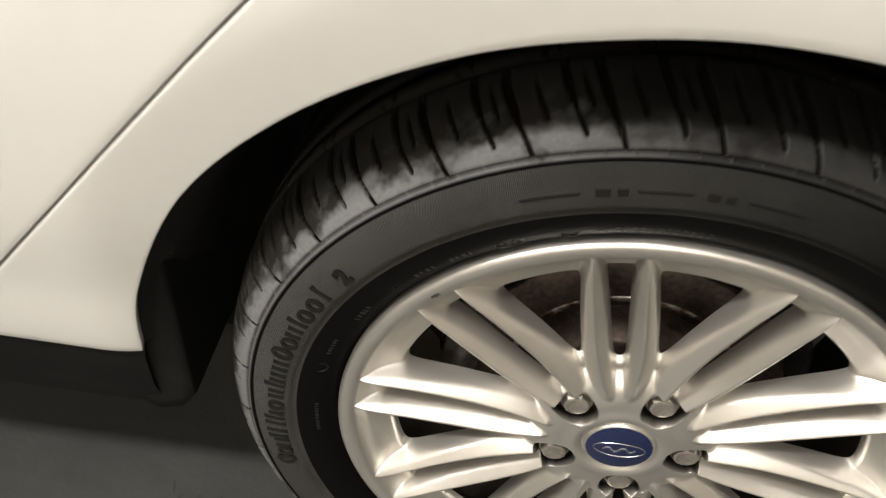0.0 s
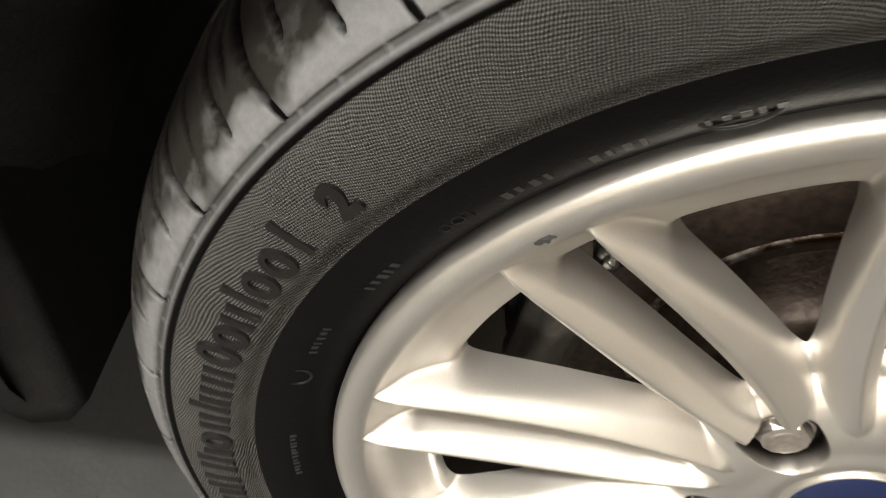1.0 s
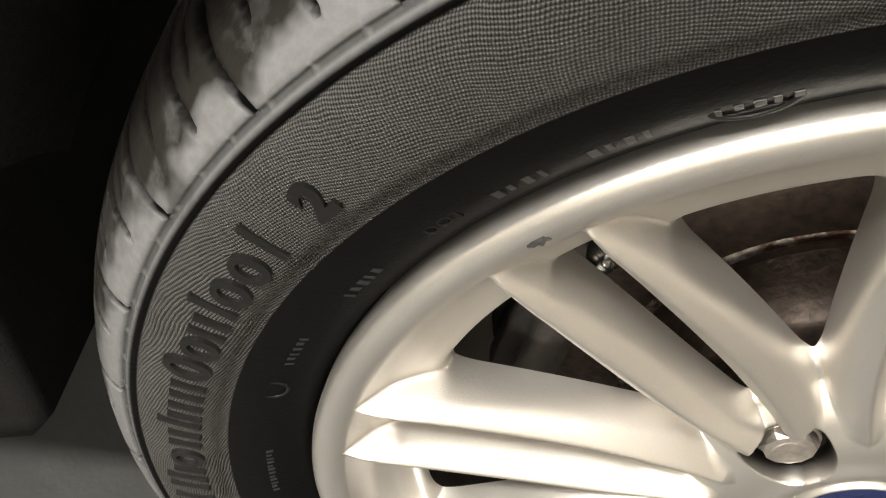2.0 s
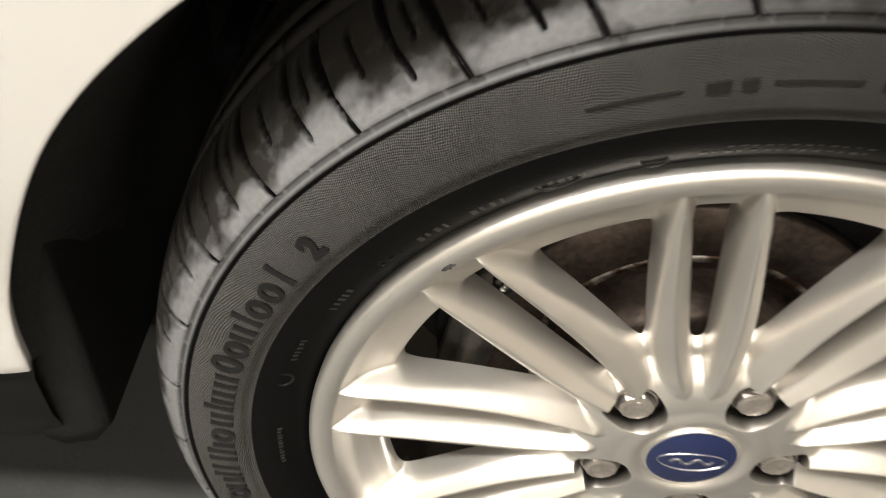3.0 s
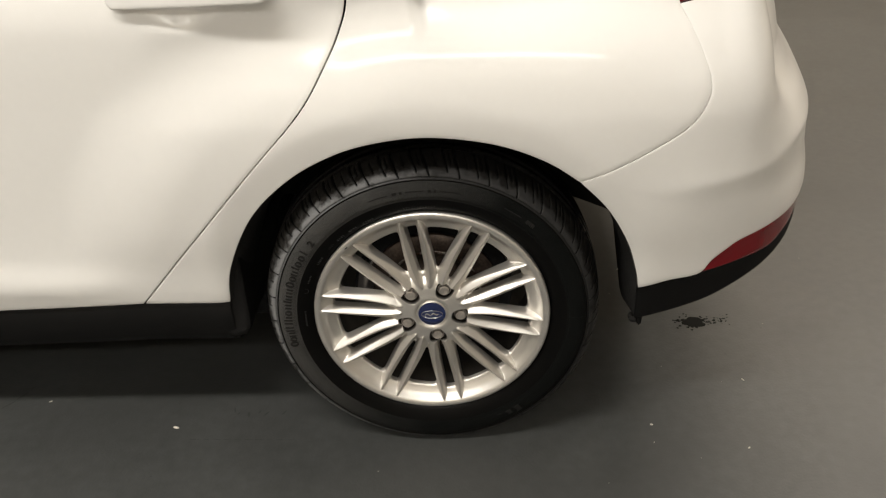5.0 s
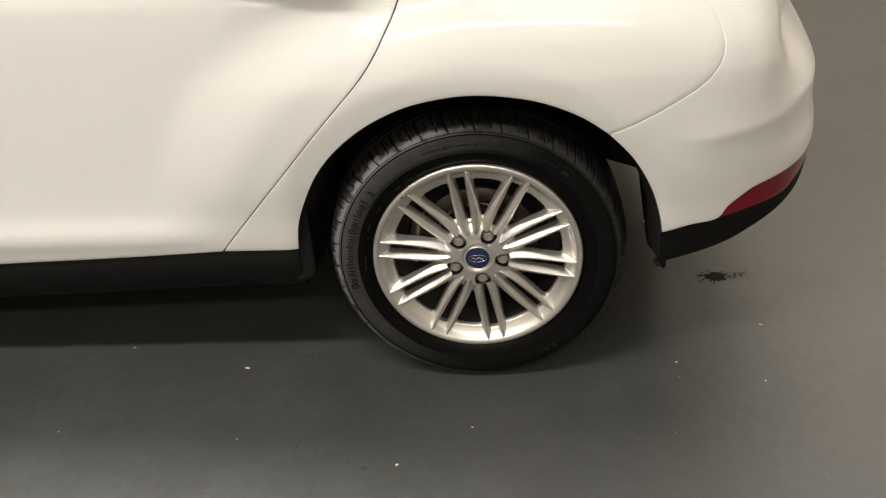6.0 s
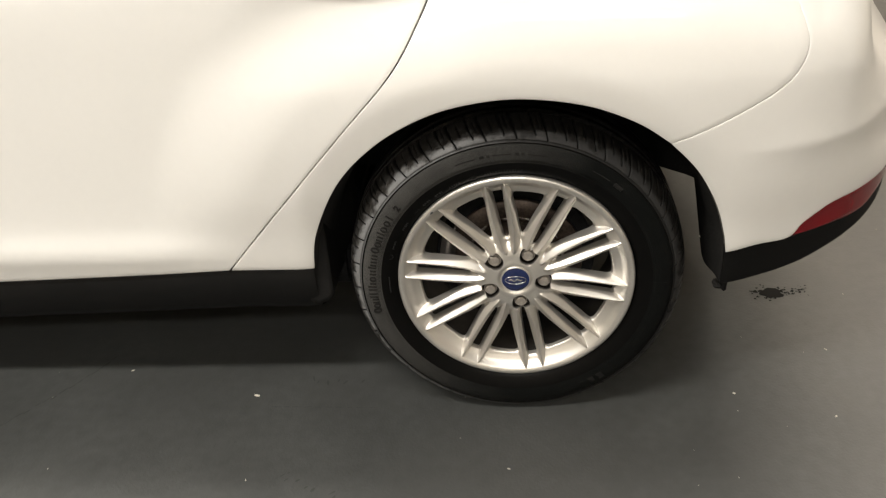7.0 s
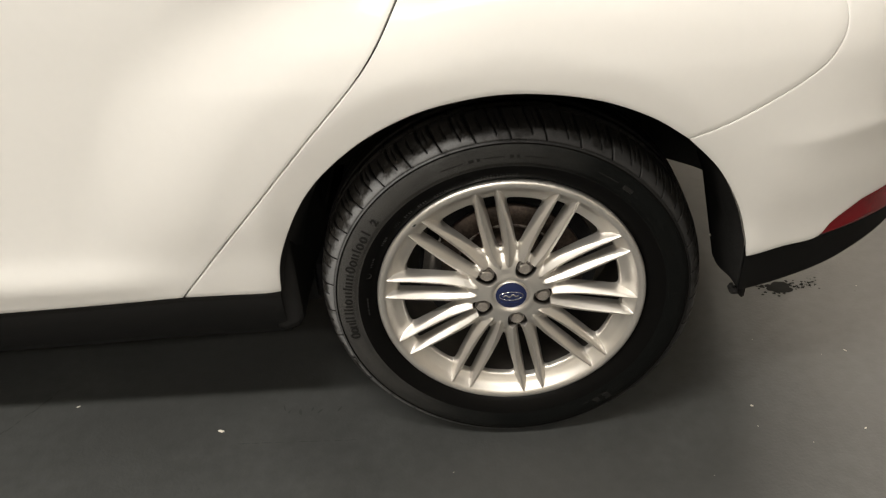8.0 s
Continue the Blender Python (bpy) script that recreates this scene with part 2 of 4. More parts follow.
    bp = n.new("ShaderNodeBump")
    bp.inputs["Strength"].default_value, bp.inputs["Distance"].default_value = 1.0, 1.0
    l.new(h, bp.inputs["Height"])
    l.new(bp.outputs[0], b.inputs["Normal"])
    return m


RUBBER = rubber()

# ---- the garage ----
X0, X1, Y0, Y1 = -5.2, 4.6, -4.2, 5.4


def room():
    t = 0.15
    floor = bm_part("floor", box_bm(X1 - X0 + 2 * t, Y1 - Y0 + 2 * t, 0.12, (X0 + X1) / 2, (Y0 + Y1) / 2, -0.06), FLOOR)
    tagged(floor, "grey sealed concrete garage floor with dark smudges", "floor", kind="structure")
    ceil = bm_part("ceiling", box_bm(X1 - X0 + 2 * t, Y1 - Y0 + 2 * t, 0.12, (X0 + X1) / 2, (Y0 + Y1) / 2, CEIL + 0.06), CEILING)
    tagged(ceil, "plain white painted garage ceiling", "ceiling", kind="structure")
    for name, sx, sy, x, y in (("wall_north", X1 - X0 + 2 * t, t, (X0 + X1) / 2, Y1 + t / 2), ("wall_south", X1 - X0 + 2 * t, t, (X0 + X1) / 2, Y0 - t / 2),
                               ("wall_west", t, Y1 - Y0, X0 - t / 2, (Y0 + Y1) / 2), ("wall_east", t, Y1 - Y0, X1 + t / 2, (Y0 + Y1) / 2)):
        w = bm_part(name, box_bm(sx, sy, CEIL, x, y, CEIL / 2), WALL)
        tagged(w, "plain beige painted garage wall", "wall", kind="structure")
    skirt = bm_part("baseboard", box_bm(X1 - X0, 0.02, 0.5, (X0 + X1) / 2, Y1 - 0.012, 0.25, 0.003), SKIRT)
    tagged(skirt, "dark grey painted band along the wall's foot", "baseboard", kind="structure")


room()


def ceiling_light(x, y, length, width):
    root = tagged(new("ceiling_light"), "long white ceiling tube light, switched on", "lamp", "ceiling tube lights")
    root.location = (x, y, CEIL)
    bm_part("housing", box_bm(length + 0.1, width + 0.06, 0.06, 0, 0, -0.031, 0.006), FIXTURE, root)
    bm_part("diffuser", box_bm(length, width, 0.03, 0, 0, -0.075, 0.004), GLOW, root)
    return root


for tx, ty, tl, tw, watts, colour in TUBES:
    ceiling_light(tx, ty, tl, tw)

# ---- the car ----
CAR = tagged(new("car"), "white five-door hatchback car with silver multi-spoke alloy wheels", "car")

PLAN = [(-3.42, 0.40), (-3.36, 0.16), (-3.2, 0.045), (-2.9, -0.02), (-1.6, -0.05), (-0.6, -0.055), (0.1, -0.055), (0.35, -0.05), (0.5, -0.032),
        (0.61, 0.02), (0.69, 0.11), (0.742, 0.24), (0.775, 0.42), (0.795, 0.62), (0.80, 0.857)]
MID = 0.857


def catmull(points, n):
    p = np.array(points, float)
    out = []
    for i in range(len(p) - 1):
        a, b, c, d = p[max(i - 1, 0)], p[i], p[i + 1], p[min(i + 2, len(p) - 1)]
        for k in range(n):
            t = k / n
            out.append(0.5 * (2 * b + (c - a) * t + (2 * a - 5 * b + 4 * c - d) * t * t + (3 * b - a - 3 * c + d) * t ** 3))
    out.append(p[-1])
    return np.array(out)


PC = catmull(PLAN, 40)
PL = np.concatenate([[0], np.cumsum(np.linalg.norm(np.diff(PC, axis=0), axis=1))])
PL -= np.interp(0, PC[:340, 0], PL[:340])
PT = np.gradient(PC, axis=0)
PT /= np.linalg.norm(PT, axis=1)[:, None]


def surf(s, z):
    """The car's skin: s metres along the plan's outline (0 over the rear axle), z its height."""
    s, z = np.broadcast_arrays(np.asarray(s, float), np.asarray(z, float))
    x, y = np.interp(s, PL, PC[:, 0]), np.interp(s, PL, PC[:, 1])
    tx, ty = np.interp(s, PL, PT[:, 0]), np.interp(s, PL, PT[:, 1])
    bend = 0.9 * np.clip(0.02 - s, 0, 0.13) ** 2 + 0.25 * np.clip(s - 0.10, 0, 0.4) ** 2
    q = np.interp(z + bend * ss(0.70, 0.80, z), QZ, QI)
    d = np.interp(z, DZ, DI)
    rho = np.hypot(x, z - 0.308)
    k = np.where(s < 0, 1 - ss(0.50, 0.70, rho), 1.0)
    low = 1 - 0.75 * ss(0.45, 0.75, s) * ss(0.62, 0.5, z)
    q = q * (1 - 0.5 * ss(0.42, 0.66, s) * ss(0.70, 0.80, z))
    ins = d + (q * low - d) * k
    ins = ins + 0.19 * softplus(0.433 - rho, 0.005) * ss(0.42, 0.34, np.abs(x))
    over = z - 0.578 - 0.11 * np.clip(s - 0.42, 0, 0.4)
    ins = ins - 0.0075 * ss(0.34, 0.50, s) * np.exp(-(np.sqrt(over * over + 2e-5) - 0.0045) / 0.04)
    ins = ins + ss(0.54, 0.74, s) * np.interp(z, CZ, CI)
    # the finger scoop behind the door handle
    bowl = np.hypot((s + 0.362) / 0.062, (z - 0.915) / 0.050)
    ins = ins + 0.017 * ss(1.0, 0.25, bowl)
    return np.stack([x - ty * ins, y + tx * ins, z + 0 * x], -1)


def smooth_table(zs, vs):
    """A rounded profile through the given heights."""
    c = catmull(list(zip(zs, vs)), 12)
    return c[:, 0], c[:, 1]


QZ, QI = smooth_table([0.086, 0.186, 0.334, 0.420, 0.506, 0.612, 0.695, 0.735, 0.775, 0.805, 0.825, 0.844, 0.874, 0.913, 0.963, 1.062], [0.13, 0.09, 0.05, 0.035, 0.018, 0.005, 0, 0.003, 0.0105, 0.0205, 0.030, 0.042, 0.064, 0.097, 0.141, 0.234])
DZ, DI = smooth_table([0.086, 0.186, 0.334, 0.383, 0.442, 0.559, 0.715, 0.834, 0.894, 0.963, 1.062], [0.13, 0.09, 0.048, 0.036, 0.044, 0.041, 0.030, 0.019, 0.017, 0.03, 0.07])


CZ, CI = smooth_table([0.3, 0.46, 0.50, 0.54, 0.58, 0.60, 0.62, 0.66, 0.70, 0.74, 0.78, 1.05], [0.0, 0.0, 0.003, 0.010, 0.015, 0.019, 0.024, 0.044, 0.072, 0.088, 0.089, 0.089])


def resample(points, n, curved=True):
    c = catmull(points, 16) if curved else np.array(points, float)
    d = np.concatenate([[0], np.cumsum(np.linalg.norm(np.diff(c, axis=0), axis=1))])
    t = np.linspace(0, d[-1], n)
    return np.stack([np.interp(t, d, c[:, 0]), np.interp(t, d, c[:, 1])], -1)


def coons(bottom, top, left, right, p=5):
    """Points (s, z) of a patch ruled from bottom to top, bent to the left and right curves near them."""
    nu, nv = len(bottom), len(left)
    u, v = np.linspace(0, 1, nu)[:, None, None], np.linspace(0, 1, nv)[None, :, None]
    r = (1 - v) * bottom[:, None] + v * top[:, None]
    return r + (1 - u) ** p * (left[None] - r[:1]) + u ** p * (right[None] - r[-1:])


def panel(name, bottom, top, left, right, mat, parent, label="", sink=0.0, lip=0.014, mirror=False):
    g = coons(bottom, top, left, right)
    nu, nv = g.shape[:2]
    p = surf(g[..., 0], g[..., 1])
    du, dv = np.gradient(p, axis=0), np.gradient(p, axis=1)
    nrm = np.cross(du, dv)
    nrm /= np.linalg.norm(nrm, axis=-1)[..., None] + 1e-12
    out = np.where((nrm[..., 1:2] * 1.0 - nrm[..., 0:1] * 0.6) < 0, 1.0, -1.0)
    if np.mean(out) < 0:
        nrm = -nrm
        flip = True
    else:
        flip = False
    p = p - nrm * sink
    verts = list(p.reshape(-1, 3))
    faces = [tuple(f) for f in grid_faces(nu, nv)]
    ring = [i * nv for i in range(nu)] + [(nu - 1) * nv + j for j in range(1, nv)] + [i * nv + nv - 1 for i in range(nu - 2, -1, -1)] + [j for j in range(nv - 2, 0, -1)]
    nn, pp = nrm.reshape(-1, 3), p.reshape(-1, 3)
    m = len(ring)
    c = np.array(ring)
    nxt, prv = pp[np.roll(c, -1)], pp[np.roll(c, 1)]
    tang = nxt - prv
    side = np.cross(tang, nn[c])
    side /= np.linalg.norm(side, axis=1)[:, None] + 1e-12
    if np.mean(np.einsum("ij,ij->i", side, pp[c] - pp.mean(0))) < 0:
        side = -side
    rings = [c]
    for a, b in ((0.0007, 0.0003), (0.0011, 0.0014), (0.0011, lip)):
        q = pp[c] + side * a - nn[c] * b
        rings.append(np.arange(len(verts), len(verts) + m))
        verts += list(q)
    for r0, r1 in zip(rings, rings[1:]):
        for i in range(m):
            k = (i + 1) % m
            faces.append((r0[i], r1[i], r1[k], r0[k]))
    verts = np.array(verts)
    if mirror:
        verts = verts * (1, -1, 1) + (0, 2 * MID, 0)
        flip = not flip
    if flip:
        faces = [f[::-1] for f in faces]
    bm = bmesh.new()
    vs = [bm.verts.new(v) for v in verts]
    for f in faces:
        try:
            bm.faces.new([vs[i] for i in f])
        except ValueError:
            pass
    bmesh.ops.recalc_face_normals(bm, faces=bm.faces[:])
    return bm_part(name, bm, mat, parent, label, smooth=True)


ARCH = [(-0.381, 0.3380), (-0.365, 0.4189), (-0.309, 0.5308), (-0.231, 0.6095), (-0.142, 0.6589), (-0.057, 0.6801), (0.025, 0.6841), (0.125, 0.6681),
        (0.207, 0.6344), (0.264, 0.5940), (0.315, 0.5370), (0.356, 0.4633), (0.379, 0.3936), (0.386, 0.3545)]
SEAM = [(-0.542, 0.3395), (-0.425, 0.4764), (-0.289, 0.6311), (-0.194, 0.7363), (-0.145, 0.8133), (-0.124, 0.8549), (-0.111, 0.8955), (-0.103, 0.9715)]
REAR = [(0.264, 0.5940), (0.350, 0.6382), (0.420, 0.6827), (0.452, 0.7165), (0.467, 0.7560), (0.458, 0.8006), (0.439, 0.8437), (0.424, 0.8711)]
GAP = 0.0028


def shifted(points, ds, dz=0.0):
    return [(a + ds, b + dz) for a, b in points]


def side_panels(mirror):
    tag = dict(mirror=mirror)
    nv = 80
    door_f = [(-1.097, 0.3175), (-1.097, 0.4953), (-1.078, 0.7545), (-1.038, 0.9619)]
    door = panel("rear_door", resample([(-1.097, 0.3175), (-0.787, 0.3285), (-0.542 - GAP, 0.3395)], 120), resample([(-1.038, 0.9619), (-0.497, 0.9774), (-0.103 - GAP, 0.9715)], 120),
                 resample(door_f, nv), resample(shifted(SEAM, -GAP), nv), PAINT, CAR, "glossy white rear door skin", **tag)
    panel("front_body_side", resample([(-3.540, 0.2452), (-1.711, 0.2920), (-1.097 - GAP, 0.3155)], 40), resample([(-3.540, 0.7202), (-1.955, 0.9181), (-1.038 - GAP, 0.9619)], 40),
          resample([(-3.540, 0.2452), (-3.540, 0.7202)], 20, False), resample(shifted(door_f, -GAP), 20), PAINT, CAR, "glossy white front side panels", **tag)
    n = 110
    outer = shifted(SEAM, GAP) + [(0.045, 0.9879), (0.243, 0.9854), (0.419 - GAP, 0.9480)]
    panel("rear_quarter_panel", resample(ARCH[:10], n), resample(outer, n), resample([(-0.381, 0.3380), (-0.458, 0.3390), (-0.542 + GAP, 0.3395)], 36),
          resample([(a - 0.45 * GAP, b + 0.45 * GAP) for a, b in REAR] + [(0.409, 0.9479)], 36), PAINT, CAR, "glossy white rear wing round the wheel arch", **tag)
    low = [(0.386, 0.3545), (0.440, 0.3710), (0.502, 0.3805), (0.523, 0.4085), (0.550, 0.4312), (0.580, 0.4490), (0.653, 0.4640), (0.716, 0.4725), (0.80, 0.4830), (0.996, 0.4975), (1.498, 0.4975)]
    edge = np.concatenate([resample(ARCH[9:][::-1], 30), resample([(a + 0.45 * GAP, b - 0.45 * GAP) for a, b in REAR], 41)[1:]])
    bumper = panel("rear_bumper", resample(low, 130), resample([(0.424 + 0.45 * GAP, 0.8711), (0.595, 0.8840), (0.896, 0.8890), (1.498, 0.8890)], 130), edge,
                   resample([(1.498, 0.4975), (1.498, 0.8890)], 70, False), PAINT, CAR, "glossy white rear bumper skin", **tag)
    panel("rear_reflector", resample([(0.504, 0.3802), (0.592, 0.3975), (0.670, 0.4090), (0.713, 0.4270), (0.79, 0.4500), (0.86, 0.4740)], 40),
          resample([(0.504, 0.3806), (0.523, 0.4060), (0.550, 0.4285), (0.580, 0.4462), (0.653, 0.4610), (0.716, 0.4695), (0.86, 0.4850)], 40),
          resample([(0.504, 0.3802), (0.504, 0.3806)], 8, False), resample([(0.86, 0.4740), (0.86, 0.4850)], 8, False), RED, bumper, "red lens reflector", sink=0.003, **tag)
    panel("valance", resample([(0.389, 0.2680), (0.479, 0.2915), (0.541, 0.3150), (0.603, 0.3465), (0.678, 0.3780), (0.76, 0.4080), (0.83, 0.4260), (0.996, 0.4400), (1.498, 0.4400)], 90),
          resample([(0.386, 0.3515), (0.440, 0.3680), (0.504, 0.3772), (0.592, 0.3945), (0.670, 0.4060), (0.713, 0.4240), (0.79, 0.4470), (0.86, 0.4710), (0.996, 0.4922), (1.498, 0.4943)], 90),
          resample([(0.389, 0.2680), (0.386, 0.3515)], 14, False), resample([(1.498, 0.4400), (1.498, 0.4943)], 14, False), PLASTIC, bumper, "black grained plastic lower edge", sink=0.004, lip=0.02, **tag)
    # rear lamp above the bumper
    panel("tail_lamp", resample([(0.422, 0.8751), (0.595, 0.8890), (0.946, 0.8959)], 40), resample([(0.394, 1.0069), (0.595, 1.0392), (0.946, 1.0392)], 40),
          resample([(0.422, 0.8751), (0.394, 1.0069)], 16, False), resample([(0.946, 0.8959), (0.946, 1.0392)], 16, False), RED, CAR, "red rear lamp lens", sink=0.004, **tag)
    panel("tailgate_half", resample([(0.951, 0.8929), (1.498, 0.8929)], 20, False), resample([(0.951, 1.0392), (1.498, 1.0392)], 20, False),
          resample([(0.951, 0.8929), (0.951, 1.0392)], 10, False), resample([(1.498, 0.8929), (1.498, 1.0392)], 10, False), PAINT, CAR, "white tailgate skin", **tag)
    # sill
    xs = np.linspace(-2.2, -0.384, 60)
    top = np.interp(xs, [-2.153, -1.711, -1.097, -0.543, -0.381], [0.2780, 0.2920, 0.3175, 0.3395, 0.3380]) - 0.003
    prof = [(0.016, 0.0), (0.004, -0.003), (0.0, -0.012), (0.002, -0.05), (0.012, -0.085), (0.03, -0.108), (0.06, -0.122), (0.14, -0.125)]
    base = surf(xs, top)
    verts = [(b[0], b[1] + 0.006 + a, b[2] + c) for b in base for a, c in prof]
    verts = np.array(verts)
    if mirror:
        verts = verts * (1, -1, 1) + (0, 2 * MID, 0)
    part("sill", verts, grid_faces(len(xs), len(prof)), PLASTIC, CAR, "black grained plastic sill")
    return door


REAR_DOOR = side_panels(False)
side_panels(True)


def flip_y(v):
    return np.asarray(v) * (1, -1, 1) + (0, 2 * MID, 0)


def arch_liner(mirror):
    """The dark wheel housing: a flange behind the arch lip, the tunnel over the tyre, the flap before the wheel."""
    c = resample(ARCH + [(0.389, 0.310), (0.391, 0.249)], 104)
    lipp = surf(c[:, 0], c[:, 1])
    a = np.arctan2(c[:, 1] - 0.308, c[:, 0])
    rear = a < 0.95
    depth = np.where(rear, np.clip(0.159 + 0.454 * (lipp[:, 2] - 0.251), 0.155, 0.223), np.where(lipp[:, 0] < 0.1, 0.72, 0.40))
    wall = np.interp(lipp[:, 2], [0.251, 0.392, 0.50], [0.376, 0.361, 0.322])
    rows = []
    for k, (d, grow) in enumerate(((0.008, 0.001), (0.016, -0.004), (0.05, -0.018), (0.10, -0.024), (0.13, -0.024), (0.16, -0.024), (0.223, -0.022), (0.31, -0.022), (0.40, -0.022), (0.72, -0.022))):
        dd = np.minimum(d, depth)
        back = (a < 0.75) * min(1.0, d / 0.06)
        x = np.where(back > 0, lipp[:, 0] + (wall - lipp[:, 0]) * back, lipp[:, 0] + np.cos(a) * grow)
        z = lipp[:, 2] + np.where(back > 0, 0, np.sin(a) * grow)
        z = np.where(rear, np.maximum(z, np.interp(dd, [0.03, 0.058, 0.115, 0.16], [0.270, 0.283, 0.251, 0.251])), z)
        rows.append(np.stack([x, lipp[:, 1] * (1 if k < 2 else 0) + dd, z], -1))
    v = np.stack(rows, 1)
    n, m = v.shape[:2]
    verts, faces = list(v.reshape(-1, 3)), [tuple(f) for f in grid_faces(n, m)]
    # inner wall of the housing
    inner = np.stack([lipp[:, 0], depth - 0.005, lipp[:, 2]], -1)
    keep = [i for i in range(n) if depth[i] > 0.3 and (lipp[i, 2] > 0.45 or lipp[i, 0] < 0)]
    base = len(verts)
    for i in keep:
        verts += [inner[i] + (0, 0, 0.012), (inner[i][0] * 0.8, depth[i] - 0.01, 0.27)]
    for j in range(len(keep) - 1):
        faces.append((base + 2 * j, base + 2 * j + 1, base + 2 * j + 3, base + 2 * j + 2))
    # the curtain of the housing behind the wheel, open below
    curtain = [(0.363, 0.221, 0.392), (0.348, 0.247, 0.388), (0.31, 0.31, 0.374), (0.22, 0.42, 0.36), (0.10, 0.47, 0.36)]
    base = len(verts)
    for x, y, z in curtain:
        verts += [(x, y, z), (x * 0.97, y, 0.52), (x * 0.9, y - 0.01, 0.70)]
    for j in range(len(curtain) - 1):
        for i in (0, 1):
            k = base + 3 * j + i
            faces.append((k, k + 1, k + 4, k + 3))
    verts = np.array(verts)
    part("wheel_arch_liner", flip_y(verts) if mirror else verts, faces, LINER, CAR, "black wheel arch lining")
    # hanging flap ahead of the wheel
    xs = [-0.404, -0.399, -0.388, -0.366, -0.354]
    zs = [(0.36, 0.36, 0.37, 0.42, 0.46), (0.30, 0.29, 0.29, 0.32, 0.36), (0.275, 0.262, 0.256, 0.266, 0.29), (0.258, 0.246, 0.240, 0.248, 0.266)]
    bm = bmesh.new()
    layers = []
    for y in (0.012, 0.018, 0.10, 0.22, 0.30):
        sh = 0.004 if y < 0.015 else 0.0
        layers.append([[bm.verts.new((x + (0.01 if y > 0.2 else 0), y, z + (sh if r == 3 else 0))) for x, z in zip(xs, row)] for r, row in enumerate(zs)])
    for lay in layers[:1] + layers[-1:]:
        for r in range(3):
            for i in range(4):
                bm.faces.new((lay[r][i], lay[r][i + 1], lay[r + 1][i + 1], lay[r + 1][i]))
    for l0, l1 in zip(layers, layers[1:]):
        for i in range(4):
            bm.faces.new((l0[3][i], l0[3][i + 1], l1[3][i + 1], l1[3][i]))
        for r in range(3):
            bm.faces.new((l0[r][0], l0[r + 1][0], l1[r + 1][0], l1[r][0]))
            bm.faces.new((l0[r][4], l0[r + 1][4], l1[r + 1][4], l1[r][4]))
    bmesh.ops.recalc_face_normals(bm, faces=bm.faces[:])
    if mirror:
        bmesh.ops.transform(bm, verts=bm.verts[:], matrix=Matrix.Translation((0, 2 * MID, 0)) @ Matrix.Diagonal((1, -1, 1, 1)))
        bmesh.ops.reverse_faces(bm, faces=bm.faces[:])
    bm_part("splash_flap", bm, FLAP, CAR, "black flap hanging before the wheel", smooth=True)


arch_liner(False)
arch_liner(True)


def liner_clip():
    """The torn lower end of the lining behind the wheel."""
    bm = bmesh.new()
    for x, y, z, sx, sy, sz, r in ((0.399, 0.046, 0.268, 0.008, 0.022, 0.052, 4), (0.391, 0.056, 0.2455, 0.022, 0.018, 0.010, 6), (0.384, 0.060, 0.250, 0.008, 0.012, 0.014, 25)):
        q = box_bm(sx, sy, sz, 0, 0, 0, 0.003, 2)
        bmesh.ops.transform(q, verts=q.verts[:], matrix=pose(x, y, z, 0, r, 0))
        me = bpy.data.meshes.new("tmp")
        q.to_mesh(me)
        q.free()
        bm.from_mesh(me)
        bpy.data.meshes.remove(me)
    bm_part("liner_end", bm, LINER, CAR, "torn black end of the wheel arch lining", smooth=True)
    bm_part("liner_fastener", box_bm(0.004, 0.0045, 0.004, 0.3715, 0.166, 0.289, 0.0012, 2), LINT, CAR, "pale fastener in the wheel arch lining", smooth=True)


liner_clip()


def underbody():
    bm = box_bm(2.27, 1.44, 0.10, -1.465, MID, 0.25, 0.02)
    bm_part("floor_pan", bm, UNDER, CAR, "black coated floor pan")
    bm = box_bm(0.62, 1.0, 0.16, -0.12, MID, 0.44, 0.03)
    bm_part("rear_subframe", bm, UNDER, CAR, "black coated rear subframe")
    bm = box_bm(0.46, 0.94, 0.05, 0.44, MID, 0.385, 0.02)
    bm_part("boot_pan", bm, UNDER, CAR, "black coated boot pan")
    bm = box_bm(0.9, 1.5, 0.10, -2.85, MID, 0.25, 0.02)
    bm_part("engine_tray", bm, UNDER, CAR, "black coated engine tray")
    bm = box_bm(2.8, 1.40, 0.26, -0.92, MID, 0.78, 0.05)
    bm_part("inner_shell", bm, UNDER, CAR, "dark inner shell of the body")


underbody()


